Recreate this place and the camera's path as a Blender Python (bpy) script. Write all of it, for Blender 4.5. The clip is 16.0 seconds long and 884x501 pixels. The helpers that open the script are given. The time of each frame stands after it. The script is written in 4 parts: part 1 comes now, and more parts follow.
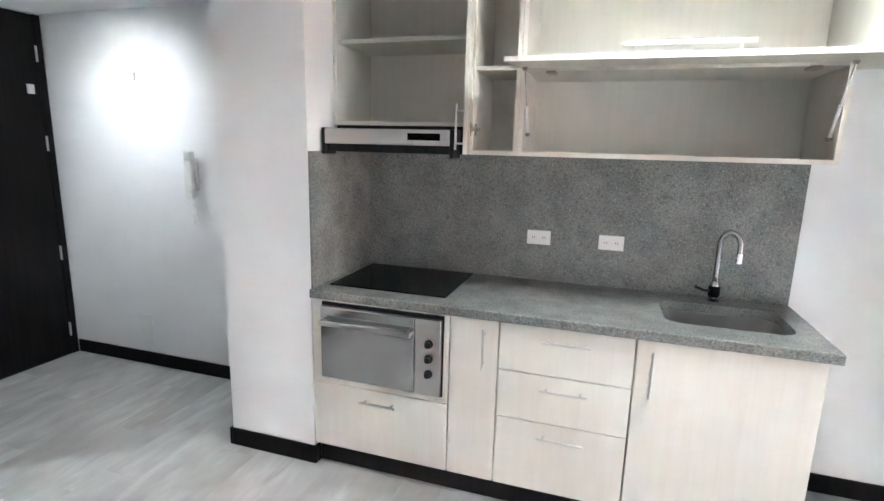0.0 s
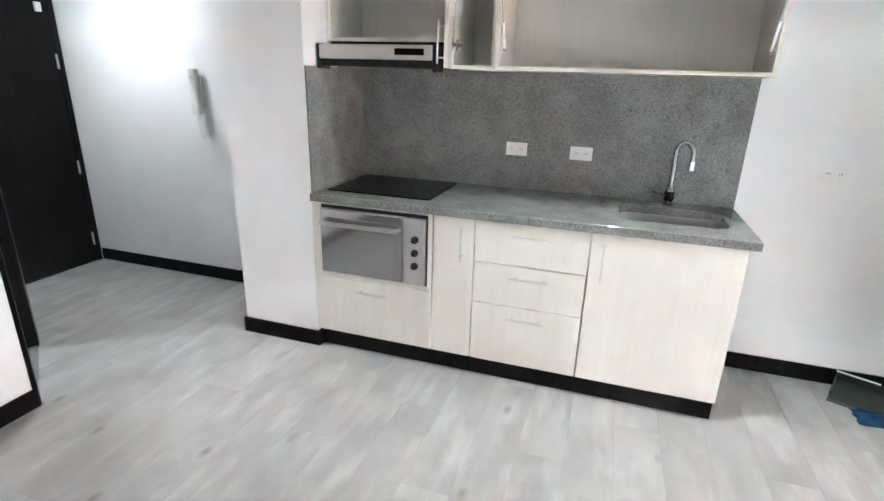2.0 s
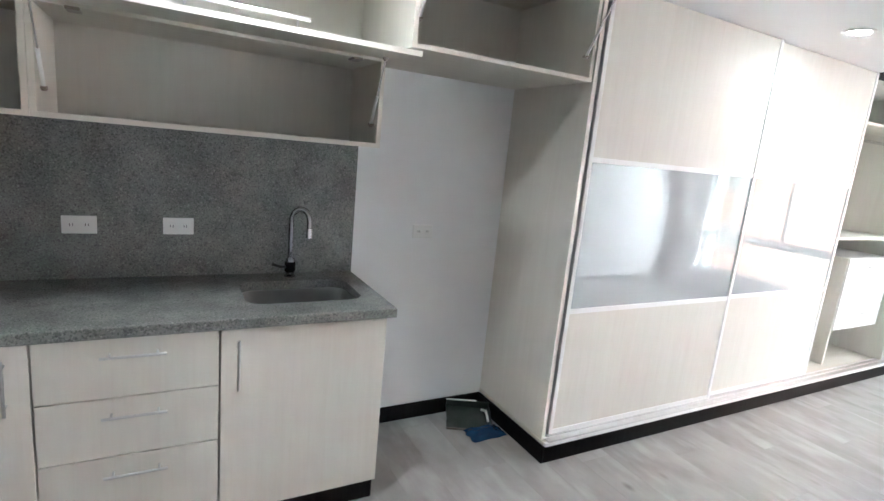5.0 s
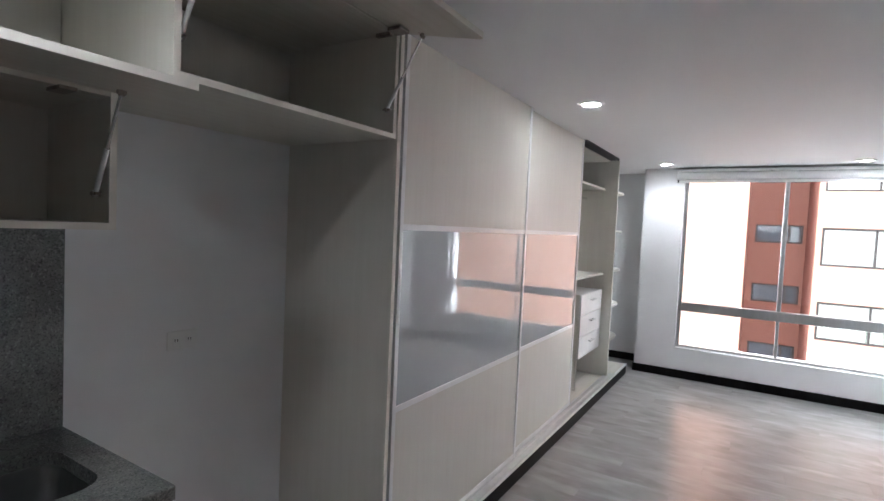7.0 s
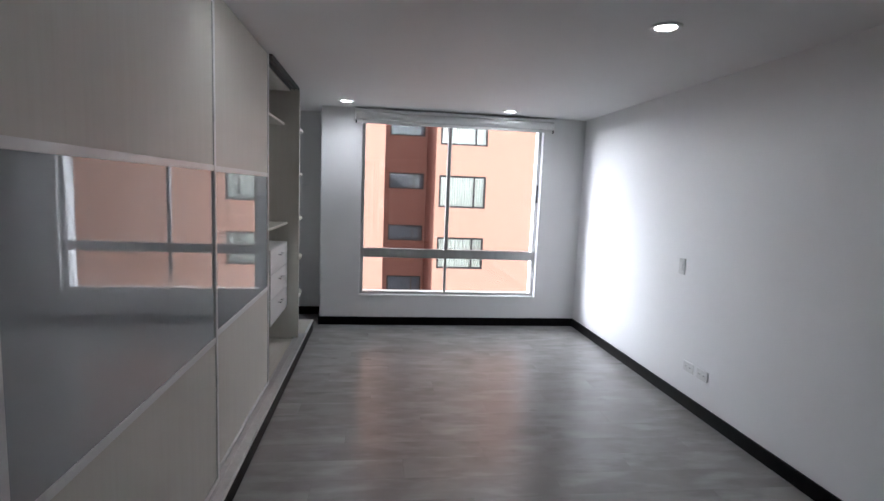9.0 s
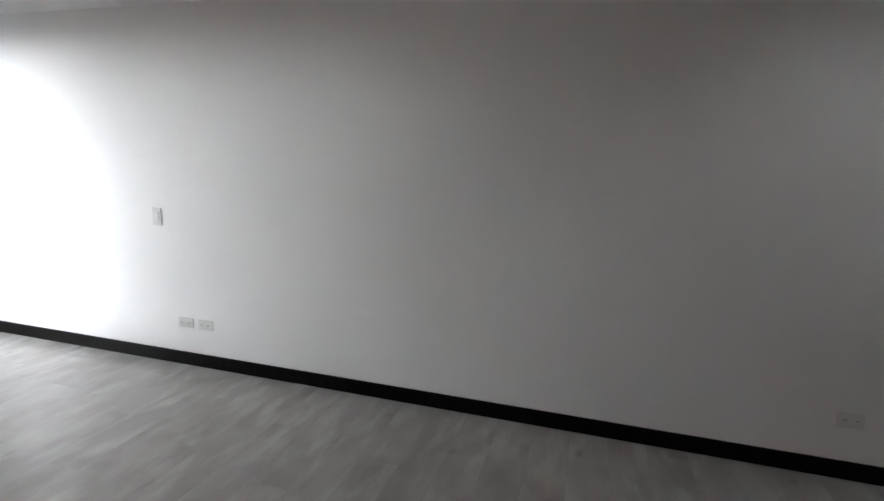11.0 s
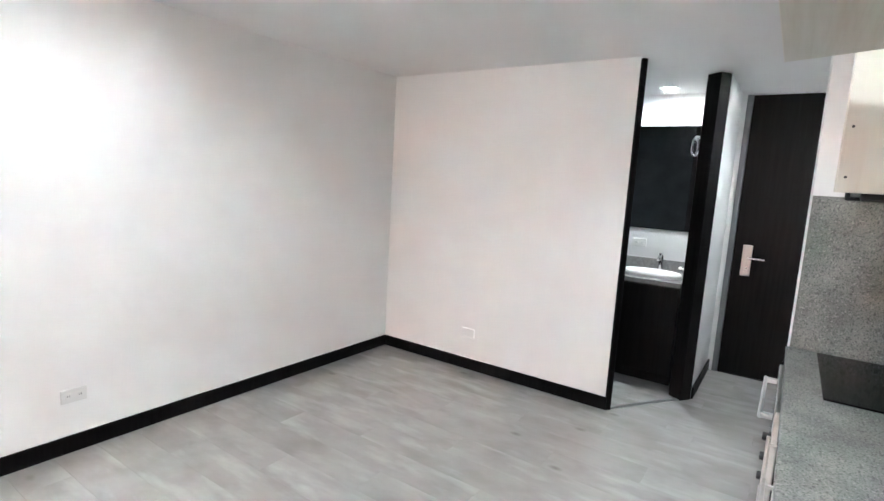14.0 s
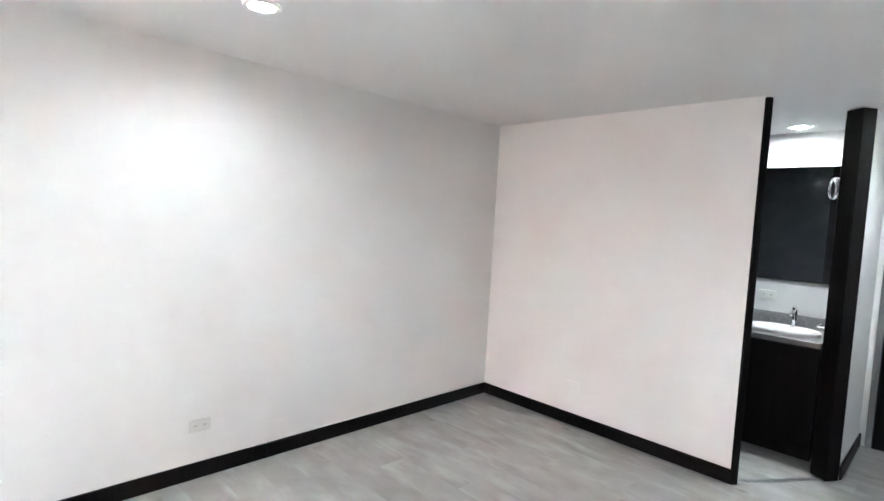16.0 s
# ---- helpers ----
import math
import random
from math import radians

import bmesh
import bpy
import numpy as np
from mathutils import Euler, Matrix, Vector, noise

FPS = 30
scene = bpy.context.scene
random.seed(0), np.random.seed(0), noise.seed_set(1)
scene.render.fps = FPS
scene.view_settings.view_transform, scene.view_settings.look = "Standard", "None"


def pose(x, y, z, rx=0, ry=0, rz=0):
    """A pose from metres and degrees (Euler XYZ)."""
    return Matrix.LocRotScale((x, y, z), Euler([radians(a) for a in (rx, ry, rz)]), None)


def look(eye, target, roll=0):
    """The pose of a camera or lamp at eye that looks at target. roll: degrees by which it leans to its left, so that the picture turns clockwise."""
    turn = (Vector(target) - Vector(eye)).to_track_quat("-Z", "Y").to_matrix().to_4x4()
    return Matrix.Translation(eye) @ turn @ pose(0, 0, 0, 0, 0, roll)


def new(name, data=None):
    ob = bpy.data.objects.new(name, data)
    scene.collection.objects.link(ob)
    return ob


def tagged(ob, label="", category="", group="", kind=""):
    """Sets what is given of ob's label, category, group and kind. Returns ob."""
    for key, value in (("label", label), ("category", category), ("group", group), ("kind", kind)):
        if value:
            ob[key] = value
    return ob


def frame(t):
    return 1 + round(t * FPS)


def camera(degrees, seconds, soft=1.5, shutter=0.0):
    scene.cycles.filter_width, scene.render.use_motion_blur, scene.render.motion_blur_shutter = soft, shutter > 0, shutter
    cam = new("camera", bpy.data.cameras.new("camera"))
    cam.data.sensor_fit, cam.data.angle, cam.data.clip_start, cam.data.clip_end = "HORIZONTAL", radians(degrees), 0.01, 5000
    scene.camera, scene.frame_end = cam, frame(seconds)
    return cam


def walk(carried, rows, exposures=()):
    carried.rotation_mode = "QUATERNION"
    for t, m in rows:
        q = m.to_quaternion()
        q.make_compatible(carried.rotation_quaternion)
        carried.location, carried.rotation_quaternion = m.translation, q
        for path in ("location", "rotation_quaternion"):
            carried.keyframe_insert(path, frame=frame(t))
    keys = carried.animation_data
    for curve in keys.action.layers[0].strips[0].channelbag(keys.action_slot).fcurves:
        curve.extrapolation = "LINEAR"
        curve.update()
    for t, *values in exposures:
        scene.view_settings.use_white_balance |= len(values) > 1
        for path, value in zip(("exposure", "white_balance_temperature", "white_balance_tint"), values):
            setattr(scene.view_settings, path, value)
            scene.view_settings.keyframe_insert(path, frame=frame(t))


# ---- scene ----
cam = camera(81.6, 16.0)
PATH = [
    (0, (1.28, -2.629, 1.562), (0.685, -0.76, 1.168), 1.5),
    (0.5, (1.342, -2.745, 1.549), (0.761, -0.898, 1.047), 1.3),
    (1, (1.437, -2.836, 1.513), (0.852, -1.025, 0.899), 1.5),
    (1.5, (1.464, -2.895, 1.507), (0.882, -1.093, 0.863), 1.7),
    (2, (1.471, -2.915, 1.507), (0.894, -1.113, 0.858), 1.7),
    (2.5, (1.383, -2.902, 1.503), (0.903, -1.07, 0.859), 2.3),
    (3, (1.252, -2.878, 1.504), (1.11, -0.984, 0.877), 3.8),
    (3.5, (1.196, -2.835, 1.499), (1.361, -0.943, 0.872), 4.8),
    (4, (1.21, -2.783, 1.509), (1.669, -0.933, 0.904), 5.4),
    (4.5, (1.276, -2.657, 1.522), (1.96, -0.851, 1.005), 5.6),
    (4.7, (1.276, -2.583, 1.539), (2.063, -0.8, 1.091), 5.5),
    (6.8, (1.332, -1.905, 1.582), (2.973, -0.765, 1.487), 2.8),
    (7, (1.365, -1.845, 1.583), (3.067, -0.799, 1.491), 2.6),
    (7.5, (1.453, -1.607, 1.568), (3.33, -0.929, 1.439), 2.2),
    (8, (1.559, -1.436, 1.546), (3.519, -1.092, 1.346), 2.1),
    (8.2, (1.639, -1.393, 1.535), (3.617, -1.178, 1.325), 2.2),
    (10.3, (2.62, -1.097, 1.503), (4.009, -2.512, 1.24), 1.6),
    (10.5, (2.677, -1.017, 1.497), (3.801, -2.648, 1.221), 1.5),
    (11, (2.801, -0.845, 1.462), (3.353, -2.736, 1.114), 2.0),
    (11.4, (2.834, -0.767, 1.403), (2.883, -2.73, 1.024), 2.9),
    (11.5, (2.825, -0.747, 1.403), (2.78, -2.71, 1.022), 3.1),
    (12, (2.737, -0.752, 1.403), (2.279, -2.659, 1.012), 3.6),
    (12.5, (2.7, -0.776, 1.48), (1.808, -2.517, 1.065), 5.4),
    (13, (2.672, -0.77, 1.462), (1.425, -2.292, 1.102), 5.7),
    (13.5, (2.591, -0.696, 1.486), (1.107, -1.999, 1.165), 4.1),
    (14, (2.564, -0.661, 1.502), (0.926, -1.776, 1.234), 3.4),
    (14.5, (2.543, -0.609, 1.551), (0.845, -1.65, 1.37), 2.6),
    (15, (2.541, -0.61, 1.571), (0.815, -1.616, 1.482), 1.8),
    (15.5, (2.569, -0.641, 1.542), (0.917, -1.766, 1.478), 1.9),
    (16, (2.566, -0.683, 1.531), (1.17, -2.11, 1.406), 3.2),
]
EXPOSURE = [
    (0, 4.38, 5800, 6), (1.0, 4.45, 5800, 5), (3.0, 4.42, 5800, 6), (3.7, 4.25, 5800, 6), (4.7, 3.6, 5750, 6), (6.8, 1.98, 5800, 10), (8.2, 1.08, 5700, 13), (10.5, 0.55, 6000, 9), (11.0, 1.3, 6050, 9),
    (11.5, 2.8, 6050, 8), (12, 3.45, 6050, 6), (12.5, 3.65, 6050, 6), (14, 4.32, 5850, 5), (15, 4.38, 5800, 5), (15.5, 4.38, 5800, 5), (16, 4.22, 5800, 5)]
walk(cam, [(t, look(eye, target, roll)) for t, eye, target, roll in PATH], EXPOSURE)
SKY, SUN, LAMP = 0.9, 1.1, 4.2

# ---- world, sun, exposure ----
world = bpy.data.worlds.new("sky_world")
scene.world = world
world.use_nodes = True
wn = world.node_tree.nodes
sky = wn.new("ShaderNodeTexSky")
sky.sky_type, sky.sun_disc = "NISHITA", False
sky.sun_elevation, sky.sun_rotation = radians(22), radians(31)
sky.air_density, sky.dust_density, sky.ozone_density = 0.9, 1.4, 0.6
wn["Background"].inputs["Strength"].default_value = SKY
haze = wn.new("ShaderNodeHueSaturation")
haze.inputs["Saturation"].default_value = 0.08
world.node_tree.links.new(sky.outputs[0], haze.inputs["Color"])
world.node_tree.links.new(haze.outputs[0], wn["Background"].inputs["Color"])
sun = new("sun", bpy.data.lights.new("sun", "SUN"))
sun.data.energy, sun.data.angle, sun.data.color = SUN, radians(30), (1.0, 0.99, 0.98)
sun.matrix_world = look((18.0, 30.0, 14.1), (0, 0, 0))

# ---- small helpers of the scene ----
ORIGIN = {}


def bm_box(x0, x1, y0, y1, z0, z1, bevel=0.0, m=None):
    bm = bmesh.new()
    bmesh.ops.create_cube(bm, size=1.0)
    for v in bm.verts:
        v.co = Vector((x0 + (v.co.x + 0.5) * (x1 - x0), y0 + (v.co.y + 0.5) * (y1 - y0), z0 + (v.co.z + 0.5) * (z1 - z0)))
    if bevel:
        bmesh.ops.bevel(bm, geom=bm.edges[:], offset=bevel, segments=2, profile=0.5, affect="EDGES")
    if m:
        bmesh.ops.transform(bm, matrix=m, verts=bm.verts[:])
    return bm


def bm_join(*bms):
    out = bmesh.new()
    for b in bms:
        me = bpy.data.meshes.new("tmp")
        b.to_mesh(me)
        out.from_mesh(me)
        b.free()
        bpy.data.meshes.remove(me)
    return out


def bm_cyl(p, q, r, r2=None, n=20):
    """A closed cylinder or cone from p to q."""
    p, q = Vector(p), Vector(q)
    bm = bmesh.new()
    bmesh.ops.create_cone(bm, cap_ends=True, segments=n, radius1=r, radius2=r if r2 is None else r2, depth=(q - p).length)
    turn = (q - p).to_track_quat("Z", "Y").to_matrix().to_4x4()
    bmesh.ops.transform(bm, matrix=Matrix.Translation((p + q) / 2) @ turn, verts=bm.verts[:])
    return bm


def bm_tube(points, r, n=12):
    """A round tube along a line of points."""
    pts = [Vector(p) for p in points]
    bm, rings = bmesh.new(), []
    side = None
    for i, p in enumerate(pts):
        d = (pts[min(i + 1, len(pts) - 1)] - pts[max(i - 1, 0)]).normalized()
        if side is None:
            side = d.orthogonal().normalized()
        side = (side - d * side.dot(d)).normalized()
        up = d.cross(side)
        rings.append([bm.verts.new(p + r * (math.cos(a) * side + math.sin(a) * up)) for a in [2 * math.pi * k / n for k in range(n)]])
    for a, b in zip(rings, rings[1:]):
        for k in range(n):
            bm.faces.new((a[k], a[(k + 1) % n], b[(k + 1) % n], b[k]))
    bm.faces.new(rings[0][::-1])
    bm.faces.new(rings[-1])
    bmesh.ops.recalc_face_normals(bm, faces=bm.faces[:])
    return bm


def bm_lathe(profile, centre, n=32):
    """A body turned about the vertical through centre, from (radius, height) pairs."""
    bm, rings = bmesh.new(), []
    for r, z in profile:
        rings.append([bm.verts.new((centre[0] + r * math.cos(2 * math.pi * k / n), centre[1] + r * math.sin(2 * math.pi * k / n), centre[2] + z)) for k in range(n)])
    for a, b in zip(rings, rings[1:]):
        for k in range(n):
            bm.faces.new((a[k], a[(k + 1) % n], b[(k + 1) % n], b[k]))
    bm.faces.new(rings[0][::-1])
    bm.faces.new(rings[-1])
    bmesh.ops.recalc_face_normals(bm, faces=bm.faces[:])
    return bm


def bm_prism(outline, z0, z1):
    """A flat outline of (x, y) raised from z0 to z1."""
    bm = bmesh.new()
    f = bm.faces.new([bm.verts.new((x, y, z0)) for x, y in outline])
    top = bmesh.ops.extrude_face_region(bm, geom=[f])
    bmesh.ops.translate(bm, vec=(0, 0, z1 - z0), verts=[g for g in top["geom"] if isinstance(g, bmesh.types.BMVert)])
    bmesh.ops.recalc_face_normals(bm, faces=bm.faces[:])
    return bm


def mesh_of(name, bm, material, smooth=False):
    me = bpy.data.meshes.new(name)
    bm.to_mesh(me)
    bm.free()
    me.materials.append(material)
    if smooth:
        for p in me.polygons:
            p.use_smooth = True
        me.set_sharp_from_angle(angle=radians(40))
    return me


def thing(name, at, label, category, group="", kind=""):
    ob = new(name)
    ob.empty_display_size = 0.05
    ob.location = at
    ORIGIN[ob] = Vector(at)
    return tagged(ob, label, category, group, kind)


def part(name, bm, material, parent, label="", smooth=False):
    """One mesh, given in the world's metres, as a part of a thing or of a part."""
    bmesh.ops.translate(bm, vec=-ORIGIN[parent], verts=bm.verts[:])
    ob = new(name, mesh_of(name, bm, material, smooth))
    ob.parent = parent
    ORIGIN[ob] = ORIGIN[parent]
    return tagged(ob, label)


def solid(name, bm, material, label, category, group="", kind="", smooth=False):
    """One mesh that is a thing of its own."""
    ob = new(name, mesh_of(name, bm, material, smooth))
    ORIGIN[ob] = Vector((0, 0, 0))
    return tagged(ob, label, category, group, kind)


# ---- materials ----
def material(name, colour, rough=0.5, metal=0.0, vary=None, scale=(4, 4, 4), bump=0.0, bump_scale=60.0, fine=None, ior=1.45, rough_vary=0.0, per_object=0.0, coat=0.0):
    """A procedural surface: base colour, a large variation to the colour vary, a fine one to fine, relief and uneven gloss."""
    mat = bpy.data.materials.new(name)
    mat.use_nodes = True
    n, l = mat.node_tree.nodes, mat.node_tree.links
    b = n["Principled BSDF"]
    b.inputs["Roughness"].default_value = rough
    b.inputs["Metallic"].default_value = metal
    b.inputs["IOR"].default_value = ior
    b.inputs["Coat Weight"].default_value = coat
    coords = n.new("ShaderNodeTexCoord")
    place = coords.outputs["Object"]
    info = n.new("ShaderNodeObjectInfo")
    if per_object:
        shift = n.new("ShaderNodeVectorMath")
        shift.operation = "MULTIPLY_ADD"
        l.new(info.outputs["Random"], shift.inputs[0])
        shift.inputs[1].default_value = (37.0, 53.0, 19.0)
        l.new(place, shift.inputs[2])
        place = shift.outputs[0]
    stretch = n.new("ShaderNodeMapping")
    stretch.inputs["Scale"].default_value = scale
    l.new(place, stretch.inputs["Vector"])
    colour_out = None
    if vary:
        noise_a = n.new("ShaderNodeTexNoise")
        noise_a.inputs["Scale"].default_value = 1.0
        noise_a.inputs["Detail"].default_value = 6.0
        noise_a.inputs["Roughness"].default_value = 0.6
        l.new(stretch.outputs[0], noise_a.inputs["Vector"])
        ramp = n.new("ShaderNodeValToRGB")
        ramp.color_ramp.elements[0].position, ramp.color_ramp.elements[1].position = 0.32, 0.68
        ramp.color_ramp.elements[0].color, ramp.color_ramp.elements[1].color = (*colour, 1), (*vary, 1)
        l.new(noise_a.outputs["Fac"], ramp.inputs[0])
        colour_out = ramp.outputs[0]
    if fine:
        tint, amount, fscale = fine
        noise_b = n.new("ShaderNodeTexNoise")
        noise_b.inputs["Scale"].default_value = fscale
        noise_b.inputs["Detail"].default_value = 3.0
        l.new(stretch.outputs[0] if amount < 0 else place, noise_b.inputs["Vector"])
        cut = n.new("ShaderNodeMapRange")
        cut.inputs["From Min"].default_value, cut.inputs["From Max"].default_value = 0.5, 0.72
        cut.inputs["To Max"].default_value = abs(amount)
        l.new(noise_b.outputs["Fac"], cut.inputs["Value"])
        mix = n.new("ShaderNodeMix")
        mix.data_type = "RGBA"
        mix.inputs["A"].default_value = (*colour, 1)
        if colour_out:
            l.new(colour_out, mix.inputs["A"])
        mix.inputs["B"].default_value = (*tint, 1)
        l.new(cut.outputs[0], mix.inputs["Factor"])
        colour_out = mix.outputs["Result"]
    if per_object:
        hsv = n.new("ShaderNodeHueSaturation")
        spread = n.new("ShaderNodeMapRange")
        spread.inputs["To Min"].default_value, spread.inputs["To Max"].default_value = 1 - per_object, 1 + per_object
        l.new(info.outputs["Random"], spread.inputs["Value"])
        l.new(spread.outputs[0], hsv.inputs["Value"])
        hsv.inputs["Color"].default_value = (*colour, 1)
        if colour_out:
            l.new(colour_out, hsv.inputs["Color"])
        colour_out = hsv.outputs[0]
    if colour_out:
        l.new(colour_out, b.inputs["Base Color"])
    else:
        b.inputs["Base Color"].default_value = (*colour, 1)
    if bump or rough_vary:
        noise_c = n.new("ShaderNodeTexNoise")
        noise_c.inputs["Scale"].default_value = bump_scale
        noise_c.inputs["Detail"].default_value = 4.0
        l.new(place, noise_c.inputs["Vector"])
        if bump:
            relief = n.new("ShaderNodeBump")
            relief.inputs["Strength"].default_value = bump
            relief.inputs["Distance"].default_value = 0.002
            l.new(noise_c.outputs["Fac"], relief.inputs["Height"])
            l.new(relief.outputs[0], b.inputs["Normal"])
        if rough_vary:
            gloss = n.new("ShaderNodeMapRange")
            gloss.inputs["To Min"].default_value, gloss.inputs["To Max"].default_value = rough - rough_vary, rough + rough_vary
            l.new(noise_c.outputs["Fac"], gloss.inputs["Value"])
            l.new(gloss.outputs[0], b.inputs["Roughness"])
    return mat


def glowing(name, colour, strength):
    mat = bpy.data.materials.new(name)
    mat.use_nodes = True
    b = mat.node_tree.nodes["Principled BSDF"]
    b.inputs["Base Color"].default_value = (0.8, 0.8, 0.8, 1)
    b.inputs["Emission Color"].default_value = (*colour, 1)
    b.inputs["Emission Strength"].default_value = strength
    return mat


def clear_glass(name):
    mat = bpy.data.materials.new(name)
    mat.use_nodes = True
    n, l = mat.node_tree.nodes, mat.node_tree.links
    n.remove(n["Principled BSDF"])
    see, shine, mix, fres = n.new("ShaderNodeBsdfTransparent"), n.new("ShaderNodeBsdfGlossy"), n.new("ShaderNodeMixShader"), n.new("ShaderNodeFresnel")
    see.inputs["Color"].default_value = (0.95, 0.97, 0.96, 1)
    shine.inputs["Roughness"].default_value = 0.01
    fres.inputs["IOR"].default_value = 1.45
    l.new(fres.outputs[0], mix.inputs[0])
    l.new(see.outputs[0], mix.inputs[1])
    l.new(shine.outputs[0], mix.inputs[2])
    l.new(mix.outputs[0], n["Material Output"].inputs["Surface"])
    return mat


def plank_surface(name):
    """Pale grey wood print: long soft streaks, cloudy patches and small dark knots, shifted from plank to plank."""
    mat = bpy.data.materials.new(name)
    mat.use_nodes = True
    n, l = mat.node_tree.nodes, mat.node_tree.links
    b = n["Principled BSDF"]
    info, coords, shift = n.new("ShaderNodeObjectInfo"), n.new("ShaderNodeTexCoord"), n.new("ShaderNodeVectorMath")
    shift.operation = "MULTIPLY_ADD"
    l.new(info.outputs["Random"], shift.inputs[0])
    shift.inputs[1].default_value = (37.0, 53.0, 19.0)
    l.new(coords.outputs["Object"], shift.inputs[2])

    def layer(kind, scale, detail, lo, hi):
        m = n.new("ShaderNodeMapping")
        m.inputs["Scale"].default_value = scale
        l.new(shift.outputs[0], m.inputs["Vector"])
        t = n.new(kind)
        t.inputs["Scale"].default_value = 1.0
        if kind == "ShaderNodeTexNoise":
            t.inputs["Detail"].default_value = detail
        l.new(m.outputs[0], t.inputs["Vector"])
        r = n.new("ShaderNodeMapRange")
        r.inputs["From Min"].default_value, r.inputs["From Max"].default_value = lo, hi
        l.new(t.outputs["Fac" if kind == "ShaderNodeTexNoise" else "Distance"], r.inputs["Value"])
        return r.outputs[0]

    def blend(a, colour, amount, strength):
        k = n.new("ShaderNodeMath")
        k.operation = "MULTIPLY"
        l.new(amount, k.inputs[0])
        k.inputs[1].default_value = strength
        m = n.new("ShaderNodeMix")
        m.data_type = "RGBA"
        if isinstance(a, tuple):
            m.inputs["A"].default_value = (*a, 1)
        else:
            l.new(a, m.inputs["A"])
        m.inputs["B"].default_value = (*colour, 1)
        l.new(k.outputs[0], m.inputs["Factor"])
        return m.outputs["Result"]

    c = blend((0.30, 0.289, 0.280), (0.385, 0.374, 0.365), layer("ShaderNodeTexNoise", (4.0, 1.6, 1.0), 6.0, 0.25, 0.75), 1.0)
    c = blend(c, (0.245, 0.236, 0.229), layer("ShaderNodeTexNoise", (6.0, 4.0, 1.0), 5.0, 0.45, 0.72), 0.65)
    c = blend(c, (0.47, 0.463, 0.458), layer("ShaderNodeTexNoise", (9.0, 2.6, 1.0), 5.0, 0.50, 0.74), 0.7)
    c = blend(c, (0.24, 0.23, 0.225), layer("ShaderNodeTexNoise", (30.0, 2.4, 1.0), 4.0, 0.45, 1.0), 0.18)
    c = blend(c, (0.14, 0.13, 0.122), layer("ShaderNodeTexVoronoi", (4.2, 2.3, 0.0), 0.0, 0.11, 0.0), 0.7)
    hsv, spread = n.new("ShaderNodeHueSaturation"), n.new("ShaderNodeMapRange")
    spread.inputs["To Min"].default_value, spread.inputs["To Max"].default_value = 0.98, 1.02
    l.new(info.outputs["Random"], spread.inputs["Value"])
    l.new(spread.outputs[0], hsv.inputs["Value"])
    l.new(c, hsv.inputs["Color"])
    l.new(hsv.outputs[0], b.inputs["Base Color"])
    gloss = n.new("ShaderNodeMapRange")
    gloss.inputs["To Min"].default_value, gloss.inputs["To Max"].default_value = 0.20, 0.27
    l.new(layer("ShaderNodeTexNoise", (12.0, 3.0, 1.0), 4.0, 0.3, 0.7), gloss.inputs["Value"])
    l.new(gloss.outputs[0], b.inputs["Roughness"])
    relief = n.new("ShaderNodeBump")
    relief.inputs["Strength"].default_value, relief.inputs["Distance"].default_value = 0.05, 0.002
    l.new(layer("ShaderNodeTexNoise", (120.0, 9.0, 1.0), 3.0, 0.2, 0.8), relief.inputs["Height"])
    l.new(relief.outputs[0], b.inputs["Normal"])
    return mat


def granite_surface(name):
    """Polished grey granite: fine dark and pale grains, coarser crystals and soft clouds with a faint green and red cast."""
    mat = bpy.data.materials.new(name)
    mat.use_nodes = True
    n, l = mat.node_tree.nodes, mat.node_tree.links
    b = n["Principled BSDF"]
    coords = n.new("ShaderNodeTexCoord")
    c = None
    for scale, lo, hi, colour, strength in ((9.0, 0.35, 0.65, (0.235, 0.237, 0.222), 1.0), (4.0, 0.5, 0.7, (0.125, 0.117, 0.112), 0.5), (6.3, 0.52, 0.7, (0.125, 0.16, 0.14), 0.5), (60.0, 0.54, 0.70, (0.055, 0.058, 0.06), 0.45), (170.0, 0.50, 0.66, (0.04, 0.041, 0.042), 0.6), (130.0, 0.58, 0.70, (0.40, 0.40, 0.385), 0.5)):
        t, r, m = n.new("ShaderNodeTexNoise"), n.new("ShaderNodeMapRange"), n.new("ShaderNodeMix")
        t.inputs["Scale"].default_value, t.inputs["Detail"].default_value = scale, 3.0
        l.new(coords.outputs["Object"], t.inputs["Vector"])
        r.inputs["From Min"].default_value, r.inputs["From Max"].default_value, r.inputs["To Max"].default_value = lo, hi, strength
        l.new(t.outputs["Fac"], r.inputs["Value"])
        m.data_type = "RGBA"
        m.inputs["A"].default_value, m.inputs["B"].default_value = (0.175, 0.181, 0.172, 1), (*colour, 1)
        if c:
            l.new(c, m.inputs["A"])
        l.new(r.outputs[0], m.inputs["Factor"])
        c = m.outputs["Result"]
    l.new(c, b.inputs["Base Color"])
    b.inputs["Roughness"].default_value = 0.07
    return mat


